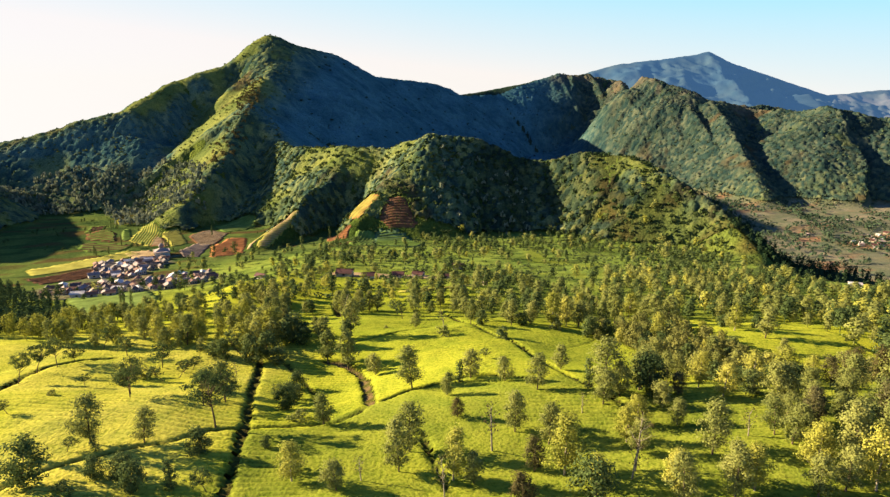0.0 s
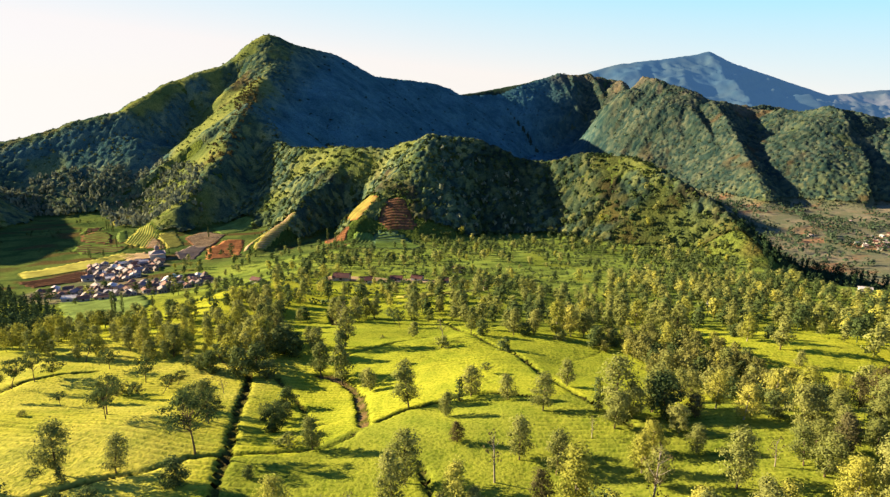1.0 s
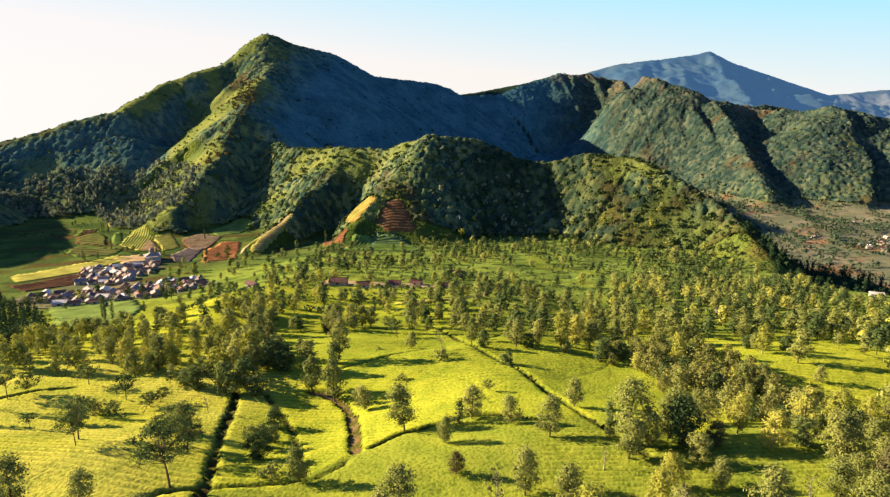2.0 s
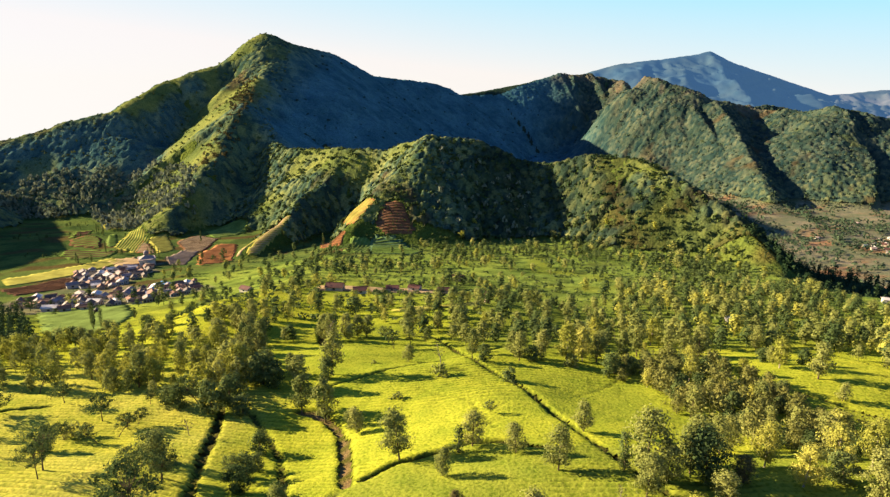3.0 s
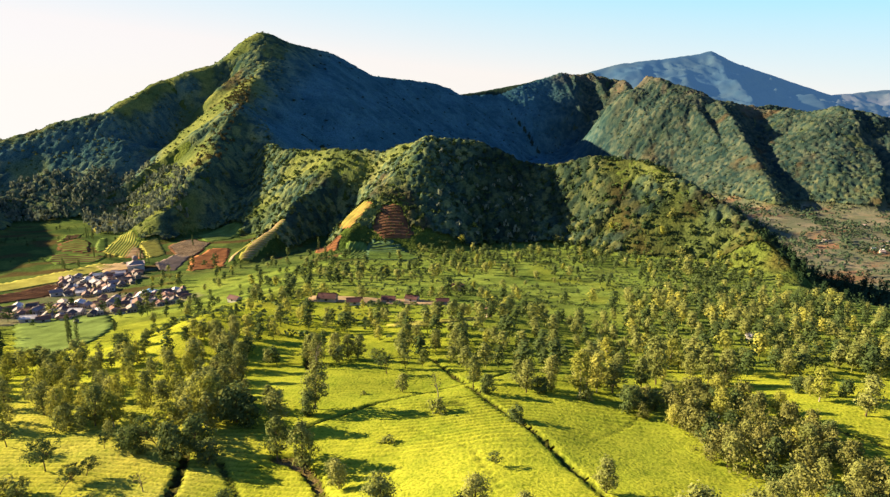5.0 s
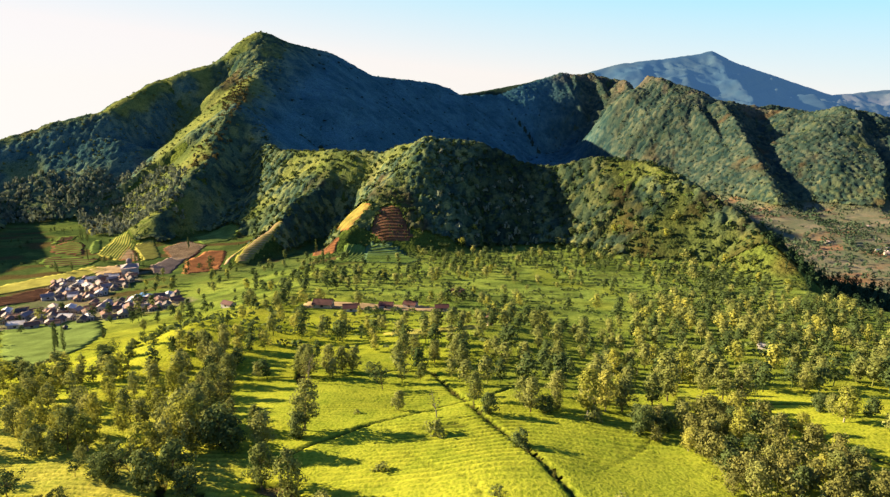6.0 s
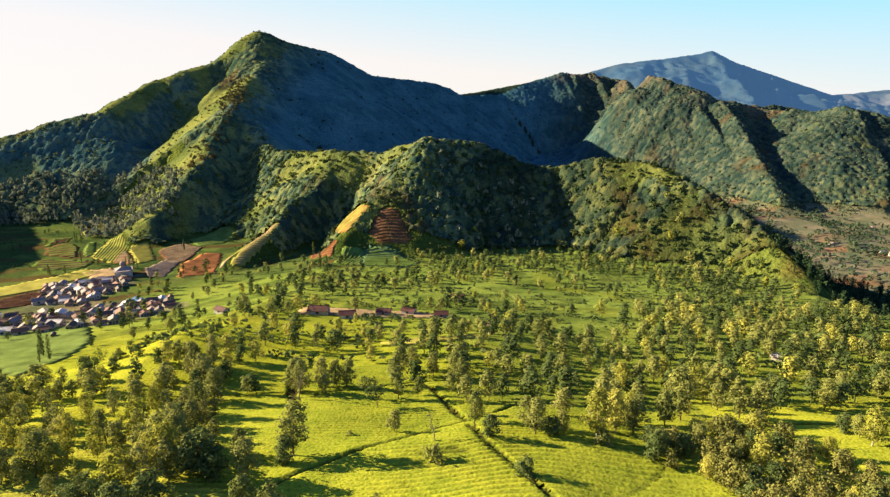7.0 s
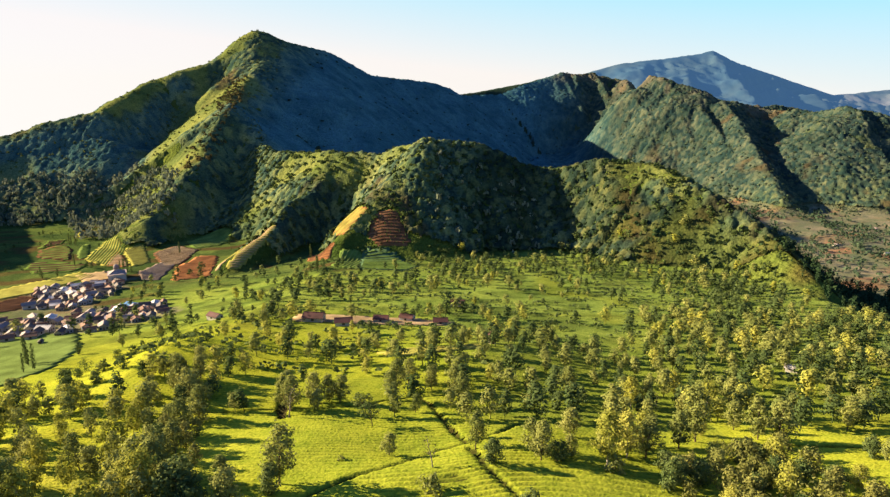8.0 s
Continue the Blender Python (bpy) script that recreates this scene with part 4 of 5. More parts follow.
# ---- tea: a clipped carpet of bushes with furrows between the curved rows ----
def tea_carpet(gx, gy):
    x, y = np.meshgrid(gx, gy)
    row = y + 16 * fractal(x, y, 110, 2, 71) + 5 * fractal(x, y, 40, 2, 72)
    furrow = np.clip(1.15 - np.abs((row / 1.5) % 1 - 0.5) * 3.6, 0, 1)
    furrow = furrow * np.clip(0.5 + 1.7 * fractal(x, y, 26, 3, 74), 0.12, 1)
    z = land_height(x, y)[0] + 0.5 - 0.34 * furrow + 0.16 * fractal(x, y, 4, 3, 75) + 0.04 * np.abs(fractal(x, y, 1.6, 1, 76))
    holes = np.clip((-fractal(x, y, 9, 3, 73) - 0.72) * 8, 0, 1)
    clear = path_depth(x, y)[2]
    edge = (np.abs(x) > 109) | (y > 233) | (y < -59)
    z = z - 0.85 * np.clip((0.6 - clear) / 0.75, 0, 1) - 0.45 * holes - 1.2 * edge
    i = np.arange(x.size).reshape(x.shape)
    quads = np.stack([i[:-1, :-1], i[:-1, 1:], i[1:, 1:], i[1:, :-1]], -1)
    keep = (clear[:-1, :-1] > -0.2) & (clear[1:, 1:] > -0.2)
    used, inverse = np.unique(quads[keep].ravel(), return_inverse=True)
    me = fast_mesh("tea_bushes", np.stack([x.ravel(), y.ravel(), z.ravel()], 1)[used], inverse.reshape(-1, 4), TEA, True)
    # Furrow and hole shade, and twiggy path sides, are darkened into the colour.
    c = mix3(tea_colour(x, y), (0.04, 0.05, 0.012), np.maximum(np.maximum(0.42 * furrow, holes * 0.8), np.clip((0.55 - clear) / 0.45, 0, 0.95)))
    c = np.concatenate([c.reshape(-1, 3), np.ones((x.size, 1))], 1)[used]
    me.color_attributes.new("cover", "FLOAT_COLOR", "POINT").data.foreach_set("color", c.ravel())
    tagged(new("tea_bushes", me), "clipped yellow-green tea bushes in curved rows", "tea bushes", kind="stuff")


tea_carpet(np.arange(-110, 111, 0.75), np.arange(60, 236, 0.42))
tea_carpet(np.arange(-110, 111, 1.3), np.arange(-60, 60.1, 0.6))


# ---- woods and far trees: too many to count ----
def joined(name, places, heights, shapes, material, which, label, category, wide=1.0):
    """One mesh of many small trees, each a turned and scaled copy of one of the shapes."""
    vs, fs, count = [], [], 0
    z = land_height(places[:, 0], places[:, 1])[0]
    for i, (x, y) in enumerate(places):
        v, f = shapes[which[i] % len(shapes)]
        a, s = rng.uniform(0, 6.28), heights[i]
        c, n = math.cos(a) * s * wide, math.sin(a) * s * wide
        w = np.empty_like(v)
        w[:, 0], w[:, 1], w[:, 2] = x + v[:, 0] * c - v[:, 1] * n, y + v[:, 0] * n + v[:, 1] * c, z[i] - 0.15 + v[:, 2] * s
        vs.append(w)
        fs.append(f + count)
        count += len(v)
    return tagged(new(name, fast_mesh(name, np.concatenate(vs), np.concatenate(fs), material)), label, category, kind="stuff")


def unit_tree(kind, clump_leaves, size):
    """Crown and trunk in one, one metre high, for the joined trees."""
    tv, tf, lv, lf = tree_shape(kind, clump_leaves, size, 3)
    h = TREES[kind]["h"]
    keep = 4 * 3
    return np.concatenate([tv[:15], lv]) / h, np.concatenate([tf[:keep], lf + 15])


def plain_trees():
    """Shade trees over the farther slope: rows and clumps with glades between."""
    def density(x, y):
        d = 0.5 + 1.5 * fractal(x, y, 48, 3, 201)
        d = d + 0.35 * np.clip((x + 20) / 60, 0, 1) * np.clip((330 - y) / 60, 0, 1)
        d = d + 0.2 * np.clip((y - 360) / 60, 0, 1)
        d = np.where(inside([(-66, 205), (-60, 246), (-30, 258), (-8, 225), (2, 205)], x, y), 0.10, d)
        d = np.where(inside([(-190, 240), (-92, 212), (-62, 262), (-104, 320), (-170, 310)], x, y), 0.06, d)
        d = np.where(inside([(-240, 335), (-140, 285), (-150, 250), (-190, 272)], x, y), 0.02, d)
        d = np.where(inside([(-66, 280), (-66, 318), (4, 322), (4, 285)], x, y), 0.05, d)
        d = np.where(inside([(-335, 400), (-235, 335), (-150, 370), (-170, 425), (-230, 520), (-330, 520)], x, y), 0.03, d)
        d = np.where(inside([(-260, 335), (-130, 300), (-95, 335), (-130, 420), (-250, 420)], x, y), 0.3, d)
        d = np.where((y > 440) & (x > -240) & (x < -20), 0.4, d)
        d = np.where((y > 345), 0.75 * d, d)
        d = np.where(inside([(-100, 440), (-20, 440), (-25, 525), (-105, 525)], x, y), 0.12, d)
        return np.clip(d, 0, 1)
    near = scatter([(-150, 196), (225, 196), (218, 292), (188, 330), (-150, 330)], 7.6, 301, density, 3.0)
    far = scatter([(-260, 330), (190, 330), (192, 385), (205, 480), (160, 520), (60, 560), (-30, 520), (-230, 520)], 8.0, 302, density)
    side = scatter([(105, 110), (300, 110), (300, 255), (220, 292), (105, 200)], 8.0, 303)
    return [np.stack(p, 1) for p in (near, far, side)]


# Groves: more trees stand close behind those that can be told apart.
full = [unit_tree(k, 26, 0.235) for k in ("shade", "shade", "round", "shade")]
low_full = [unit_tree(k, 28, z) for k, z in (("round", 0.215), ("round", 0.215), ("bush", 0.11), ("shade", 0.24))]
for poly, gap, shapes, leaf, lo, hi, label in (
        (STANDS[0], 10.5, full, LEAF_YELLOW, 5.0, 8.5, "sunlit golden-green trees of the grove beside the ditch"),
        (STANDS[1], 11.0, full, LEAF, 5.0, 8.0, "scattered olive-green trees at the end of the tea"),
        (STANDS[2], 26.0, full, LEAF, 5.0, 8.0, "scattered olive-green trees on the near tea"),
        (STANDS[0], 13.5, full, LEAF, 4.5, 8.0, "close-standing olive-green trees in the grove"),
        (STANDS[0], 12.5, full, LEAF, 4.5, 7.5, "olive trees standing in the sunlit grove"),
        ([(-135, 228), (-92, 222), (-72, 250), (-84, 285), (-130, 292)], 11.0, low_full, LEAF_DARK, 2.0, 5.0, "round dark bushes on the tea hump"),
        (GROVES[0][0], 5.6, full, LEAF, 6.0, 9.5, "row of close-standing trees along the ditch"),
        ([(-64, 198), (-52, 192), (-43, 154), (-53, 150), (-60, 168)], 7.5, full, LEAF_OLIVE, 5.0, 8.0, "dense olive trees crowding the ditch"),
        (GROVES[1][0], 4.4, low_full, LEAF_OLIVE, 4.0, 7.0, "dense olive-brown thicket beside the tea")):
    q = np.stack(scatter(poly, gap, 700 + int(gap * 10) + len(label), clear=2.2), 1)
    joined("grove", q, rng.uniform(lo, hi, len(q)), shapes, leaf, rng.integers(0, 99, len(q)), label, "trees")

near_trees, far_trees, side_trees = plain_trees()
crisp = [unit_tree(k, 28, 0.31) for k in ("plain", "plume", "plain", "plain", "plume", "plain", "plain", "plume")]
loose = [unit_tree(k, 12, 0.46) for k in ("plain", "plume", "plain", "plain", "plume")]
for mat, share, name, label in ((LEAF, 0, "shade_trees", "olive-green shade trees scattered over the tea slope"),
                                (LEAF_YELLOW, 1, "yellow_trees", "yellow-green young shade trees scattered over the slope"),
                                (LEAF_DARK, 2, "dark_trees", "dark green trees and bushes scattered over the slope")):
    for places, shapes, lo, hi in ((np.concatenate([near_trees, side_trees]), crisp, 5.2, 9.4), (far_trees, loose, 2.8, 9.0)):
        pick = np.random.default_rng(5).choice(3, len(places), p=(0.24, 0.05, 0.71) if places is far_trees else (0.46, 0.14, 0.40))
        p = places[pick == share]
        joined(name, p, rng.uniform(lo, hi, len(p)), shapes, mat, rng.integers(0, 99, len(p)), label, "trees", 1.5 if places is far_trees else 1.3)


def scrub():
    """Bushes between the trees of the farther slope, with glades and rows."""
    def density(x, y):
        return np.where(tilled(x, y) | ((x < -115) & (y > 225)) | ((land_height(x, y)[1] > 0.9) & (y > 530)), 0, np.where(((y + 0.2 * x + 9 * fractal(x, y, 60, 2, 212)) % 15) < 4.2, 0.75, 0.12) * np.clip(0.75 + 1.5 * fractal(x, y, 40, 2, 211), 0, 1))
    p = np.stack(scatter([(-150, 236), (-240, 345), (-150, 420), (-230, 520), (-60, 545), (60, 560), (200, 500), (192, 385), (190, 330), (225, 290), (200, 236)], 3.7, 310, density), 1)
    joined("shrubs", p, rng.uniform(1.0, 3.0, len(p)), [head(s, 8) for s in (0.7, 0.9, 1.1)], LEAF_DARK, rng.integers(0, 99, len(p)), "low dark bushes between the trees of the slope", "bushes", 1.3)


def head(stretch, sprays):
    """A ragged leafy head: a tree of the far woods, one metre high."""
    out = unit(sprays)
    out[:, 2] = np.abs(out[:, 2]) * 1.1 - 0.25
    centre = out * rng.uniform(0.3, 0.5, (sprays, 1)) * (1.35, 1.35, 0.95 * stretch) + (0, 0, 0.45)
    normal = out + rng.normal(0, 0.45, (sprays, 3))
    a = np.cross(normal, unit(sprays))
    a /= np.linalg.norm(a, axis=1)[:, None]
    b = np.cross(normal, a)
    b /= np.linalg.norm(b, axis=1)[:, None]
    s = rng.uniform(0.2, 0.36, (sprays, 1))
    v = np.stack([centre - a * s, centre - b * s * 0.8, centre + a * s, centre + b * s * 0.8], 1).reshape(-1, 3)
    return v, np.arange(sprays * 4).reshape(sprays, 4)


# Grey-green leaves, lightened in colour for the haze over the peak's foot.
GREY_WOOD = foliage("grey_green_leaves", [(0.0, (0.06, 0.08, 0.06)), (0.5, (0.17, 0.185, 0.125)), (1.0, (0.29, 0.29, 0.20))], 0.2, patch=0.02)
BROWN_WOOD = foliage("reddish_leaves", [(0.0, (0.05, 0.06, 0.02)), (0.5, (0.11, 0.085, 0.035)), (1.0, (0.17, 0.10, 0.06))], 0.2, patch=0.02)
scrub()
heads = [head(s, 16) for s in (0.7, 0.8, 0.9, 1.0, 1.0, 1.1, 1.3, 1.6)]


# Crown tones: plain; with shade and blue haze painted in; with distance haze.
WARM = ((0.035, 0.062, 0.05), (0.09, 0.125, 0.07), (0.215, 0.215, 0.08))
COOL_SHADE = ((0.06, 0.14, 0.165), (0.072, 0.162, 0.185), (0.085, 0.18, 0.195))
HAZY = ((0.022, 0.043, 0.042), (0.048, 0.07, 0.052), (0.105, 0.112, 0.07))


def crown_domes(x, y, cell, seed):
    """Rounded crowns packed side by side: height (about 0 to 1.3) and a tint of each crown's own."""
    gx, gy = np.floor(x / cell), np.floor(y / cell)
    high, tint = np.zeros(x.shape), np.zeros(x.shape)
    for i in (-1, 0, 1):
        for j in (-1, 0, 1):
            a, b = gx + i, gy + j
            cx, cy = (a + 0.1 + 0.8 * lattice(a, b, seed)) * cell, (b + 0.1 + 0.8 * lattice(a, b, seed + 1)) * cell
            size = lattice(a, b, seed + 2)
            h = (0.55 + 0.75 * size) * np.sqrt(np.maximum(0, 1 - ((x - cx) ** 2 + (y - cy) ** 2) / (cell * (0.5 + 0.35 * size)) ** 2))
            tint = np.where(h > high, lattice(a, b, seed + 3), tint)
            high = np.maximum(high, h)
    return high, tint


def canopy(name, poly, step, cell, height, seed, label, opens=0.5, heads_every=3.0, leaf=FOREST, tall=1.0):
    """Woods on a mountainside: one closed ragged canopy, with single heads standing out of it and grassy openings."""
    (ax, ay), (bx, by) = np.array(poly, float).min(0), np.array(poly, float).max(0)
    x, y = np.meshgrid(np.arange(ax, bx, step), np.arange(ay, by, step))
    x = x + rng.uniform(-0.25, 0.25, x.shape) * step
    y = y + rng.uniform(-0.25, 0.25, x.shape) * step
    z, hill = land_height(x, y)
    h, tint = crown_domes(x, y, cell, seed)
    grass = grassy(x, y) + 0.35 * fractal(x, y, 18, 3, seed + 9)
    sunk = np.clip((grass - (1 - opens)) * 3, 0, 1)
    z = z + height * h * (1 - 0.75 * sunk) + 0.35 - 0.5 * (h < 0.05) + (0.55 - 0.35 * sunk) * rng.uniform(-1, 1, x.shape) * min(1.0, step / 2)
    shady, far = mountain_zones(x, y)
    lo, mid, hi = (mix3(mix3(np.array(a) + 0 * x[..., None], b, shady), d, far) for a, b, d in zip(WARM, COOL_SHADE, HAZY))
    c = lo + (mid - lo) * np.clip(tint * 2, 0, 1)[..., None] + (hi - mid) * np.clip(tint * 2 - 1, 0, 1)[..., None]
    c = mix3(c, (0.21, 0.21, 0.045), 0.7 * sunk * (1 - shady) * (1 - 0.5 * far))
    c = mix3(c, (0.10, 0.06, 0.028), np.clip(3 * fractal(x, y, 45, 4, seed + 5) - 1.0, 0, 0.7) * (1 - shady))
    # Darker crowns, in uneven patches, on the near hill's right half.
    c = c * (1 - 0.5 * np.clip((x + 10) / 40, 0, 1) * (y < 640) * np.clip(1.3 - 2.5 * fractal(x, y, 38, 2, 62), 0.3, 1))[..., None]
    craggy = np.clip(1.2 - along(CRESTS[5][0], x, y)[0] / 60, 0, 1) * np.clip(3 * fractal(x, y, 40, 3, 57) + 0.3, 0, 1)
    c = mix3(c, (0.17, 0.125, 0.085), 0.8 * craggy)
    ok = (hill > 0.4) & ((z > -118) | (far < 0.05)) & ~tilled(x, y) & inside(poly, x, y)
    i = np.arange(x.size).reshape(x.shape)
    quads = np.stack([i[:-1, :-1], i[:-1, 1:], i[1:, 1:], i[1:, :-1]], -1)
    keep = ok[:-1, :-1] & ok[1:, 1:] & ok[1:, :-1] & ok[:-1, 1:]
    used, inverse = np.unique(quads[keep].ravel(), return_inverse=True)
    me = fast_mesh(name, np.stack([x.ravel(), y.ravel(), z.ravel()], 1)[used], inverse.reshape(-1, 4), CANOPY)
    me.color_attributes.new("cover", "FLOAT_COLOR", "POINT").data.foreach_set("color", np.concatenate([c.reshape(-1, 3), np.ones((x.size, 1))], 1)[used].ravel())
    tagged(new(name, me), label, "forest", kind="stuff")

    def where(a, b):
        return np.where((land_height(a, b)[1] > 0.5) & ~tilled(a, b), 0.9 - 0.6 * grassy(a, b), 0.0)
    p = np.stack(scatter(poly, cell * heads_every, seed, where), 1)
    deep = (p[:, 0] > -20 + 25 * fractal(p[:, 0], p[:, 1], 50, 2, 61)) & (leaf is FOREST) & (fractal(p[:, 0], p[:, 1], 38, 2, 62) < 0.25)
    for q, green, kind in ((p[~deep], leaf, "single trees that stand out of "), (p[deep], FOREST_DEEP, "deep green trees that stand out of ")):
        if len(q):
            joined(name, q, min(height, 2.4) * tall * rng.uniform(0.9, 2.1, len(q)) ** 1.2, heads, green, rng.integers(0, 99, len(q)), kind + label, "trees")


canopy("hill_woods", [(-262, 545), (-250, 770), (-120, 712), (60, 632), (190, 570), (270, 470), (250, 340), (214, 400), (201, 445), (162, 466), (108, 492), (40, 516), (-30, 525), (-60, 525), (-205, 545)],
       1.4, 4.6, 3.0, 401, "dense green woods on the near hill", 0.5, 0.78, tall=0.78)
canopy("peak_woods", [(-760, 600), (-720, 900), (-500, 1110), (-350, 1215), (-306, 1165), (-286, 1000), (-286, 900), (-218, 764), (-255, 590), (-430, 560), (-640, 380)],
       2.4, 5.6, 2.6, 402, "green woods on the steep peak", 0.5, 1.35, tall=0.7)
foot = [(-560, 790), (-480, 800), (-414, 800), (-350, 768), (-300, 700), (-275, 640), (-305, 625), (-380, 640), (-455, 738), (-495, 700), (-600, 690)]
q = np.stack(scatter(foot, 6.5, 431, lambda a, b: np.where(tilled(a, b), 0, 0.8)), 1)
joined("peak_woods", q, rng.uniform(5, 12, len(q)), heads, GREY_WOOD, rng.integers(0, 99, len(q)), "grey-green tall trees along the foot of the peak", "forest", 0.55)
crest = [(-292, 690), (-312, 760), (-300, 800), (-345, 960), (-345, 1010), (-322, 1000), (-300, 905), (-276, 800), (-272, 700)]
q = np.stack(scatter(crest, 7.0, 432), 1)
joined("peak_woods", q, rng.uniform(2, 6, len(q)), heads, BROWN_WOOD, rng.integers(0, 99, len(q)), "reddish brown bushes along the spur of the peak", "bushes", 0.9)
q = np.stack(scatter([(-20, 600), (55, 600), (70, 560), (60, 528), (0, 528), (-30, 545)], 10.0, 433), 1)
joined("hill_woods", q, rng.uniform(3.5, 7.5, len(q)), heads, GREY_WOOD, rng.integers(0, 99, len(q)), "pale grey-green trees dotted over the shaded hillside", "trees", 0.6)
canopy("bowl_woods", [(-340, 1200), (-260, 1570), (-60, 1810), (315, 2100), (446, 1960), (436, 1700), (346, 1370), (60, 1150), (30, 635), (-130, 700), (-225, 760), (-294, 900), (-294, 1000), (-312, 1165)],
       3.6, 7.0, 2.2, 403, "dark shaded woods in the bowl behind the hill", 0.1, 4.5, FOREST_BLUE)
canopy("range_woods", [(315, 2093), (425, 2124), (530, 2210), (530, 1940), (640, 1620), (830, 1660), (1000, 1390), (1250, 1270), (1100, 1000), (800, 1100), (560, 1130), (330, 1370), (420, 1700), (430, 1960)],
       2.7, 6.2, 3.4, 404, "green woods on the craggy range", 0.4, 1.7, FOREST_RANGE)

# ---- fields, houses ----
def drape(x, y):
    return land_height(np.asarray(x, float), np.asarray(y, float))[0]


SOIL = {name: grained(name, c, 0.6, 0.3, 0.95, 0.2, 1.5) for name, c in
        (("red_soil", (0.30, 0.13, 0.055)), ("brown_soil", (0.17, 0.085, 0.045)), ("grey_soil", (0.24, 0.18, 0.14)), ("tan_soil", (0.40, 0.28, 0.15)),
         ("leafy_green", (0.13, 0.19, 0.04)), ("yellow_crop", (0.29, 0.265, 0.06)), ("orange_soil", (0.33, 0.16, 0.06)), ("blue_green_crop", (0.09, 0.15, 0.07)), ("meadow_grass", (0.16, 0.215, 0.055)), ("dark_soil", (0.10, 0.055, 0.035)))}


def crop_field(corners, soil, label, furrow=3.0, turn=0.0, crop=None, height=0.35):
    """A tilled plot lying on the slope: bed of earth, and raised crop rows that each stand on it."""
    pts = np.array(corners, float)
    c = pts.mean(0)
    (ax, ay), (bx, by) = pts.min(0) - 1, pts.max(0) + 1
    step = max(1.5, min(3.0, (bx - ax) / 14))
    gx, gy = np.arange(ax, bx + step, step), np.arange(ay, by + step, step)
    x, y = np.meshgrid(gx, gy)
    z = drape(x, y) + 0.32
    ok = inside([tuple(p) for p in corners], x, y)
    i = np.arange(x.size).reshape(x.shape)
    quads = np.stack([i[:-1, :-1], i[:-1, 1:], i[1:, 1:], i[1:, :-1]], -1)
    keep = (ok[:-1, :-1].astype(int) + ok[:-1, 1:] + ok[1:, 1:] + ok[1:, :-1]) >= 2
    faces = quads[keep]
    used, inverse = np.unique(faces.ravel(), return_inverse=True)
    verts = np.stack([x.ravel(), y.ravel(), z.ravel()], 1)[used]
    low = verts - (0, 0, 1.6)
    n = len(verts)
    top = inverse.reshape(-1, 4)
    edges = {}
    for f in top:
        for a, b in zip(f, np.roll(f, -1)):
            edges[(a, b)] = edges.get((a, b), 0) + 1
    rim = [(b, a, a + n, b + n) for a, b in edges if (b, a) not in edges]
    root = tagged(new("crop_field"), label, "field")
    bed = new("bed", fast_mesh("bed", np.concatenate([verts, low]), np.concatenate([top, np.array(rim)]), SOIL[soil], True))
    bed.parent = root
    if crop:
        u, v = np.array((math.cos(turn), math.sin(turn))), np.array((-math.sin(turn), math.cos(turn)))
        reach = np.hypot(bx - ax, by - ay) / 2
        for s in np.arange(-reach, reach, furrow):
            t = np.arange(-reach, reach, 2.0)
            line = c + s * v + t[:, None] * u
            on = inside([tuple(p) for p in corners], line[:, 0], line[:, 1])
            if on.sum() < 3:
                continue
            line = line[on]
            zz = drape(line[:, 0], line[:, 1]) + 0.27
            w = furrow * 0.27 * v
            rows = []
            for off, up in ((-1, 0), (-0.55, height), (0.55, height), (1, 0)):
                rows.append(np.column_stack([line + off * w * rng.uniform(0.85, 1.15, (len(line), 1)), zz + up]))
            m = len(line)
            f = [(k * m + j, k * m + j + 1, (k + 1) * m + j + 1, (k + 1) * m + j) for k in range(3) for j in range(m - 1)]
            row = new("crop_row", fast_mesh("crop_row", np.concatenate(rows), f, SOIL[crop]))
            row.parent = root
    return root


for corners, soil, label, furrow, turn, crop in FIELDS:
    crop_field(corners, soil, label, furrow, turn, crop)

PLASTER = {n: grained(n, c, 0.8, 0.12, 0.9) for n, c in (("white_plaster", (0.55, 0.5, 0.44)), ("cream_plaster", (0.45, 0.37, 0.28)), ("grey_plaster", (0.4, 0.38, 0.36)))}
ROOFING = {n: grained(n, c, 1.0, 0.3, 0.75, 0.04, 4.0) for n, c in
           (("rust_roof", (0.22, 0.10, 0.065)), ("red_tile_roof", (0.115, 0.042, 0.036)), ("grey_sheet_roof", (0.30, 0.225, 0.21)), ("white_sheet_roof", (0.62, 0.55, 0.52)), ("blue_sheet_roof", (0.06, 0.20, 0.45)), ("dark_roof", (0.12, 0.085, 0.075)))}
GLASS = grained("dark_window_glass", (0.03, 0.035, 0.04), 1.0, 0.2, 0.15)
WOOD = grained("door_wood", (0.16, 0.09, 0.05), 2.0, 0.3, 0.7)


def part(name, bm, material, parent, label=""):
    me = bpy.data.meshes.new(name)
    bm.normal_update()
    bm.to_mesh(me)
    bm.free()
    me.materials.append(material)
    ob = new(name, me)
    ob.parent = parent
    if label:
        tagged(ob, label)
    return ob


def box(bm, x0, x1, y0, y1, z0, z1):
    m = Matrix.LocRotScale(((x0 + x1) / 2, (y0 + y1) / 2, (z0 + z1) / 2), None, (x1 - x0, y1 - y0, z1 - z0))
    bmesh.ops.create_cube(bm, size=1, matrix=m)


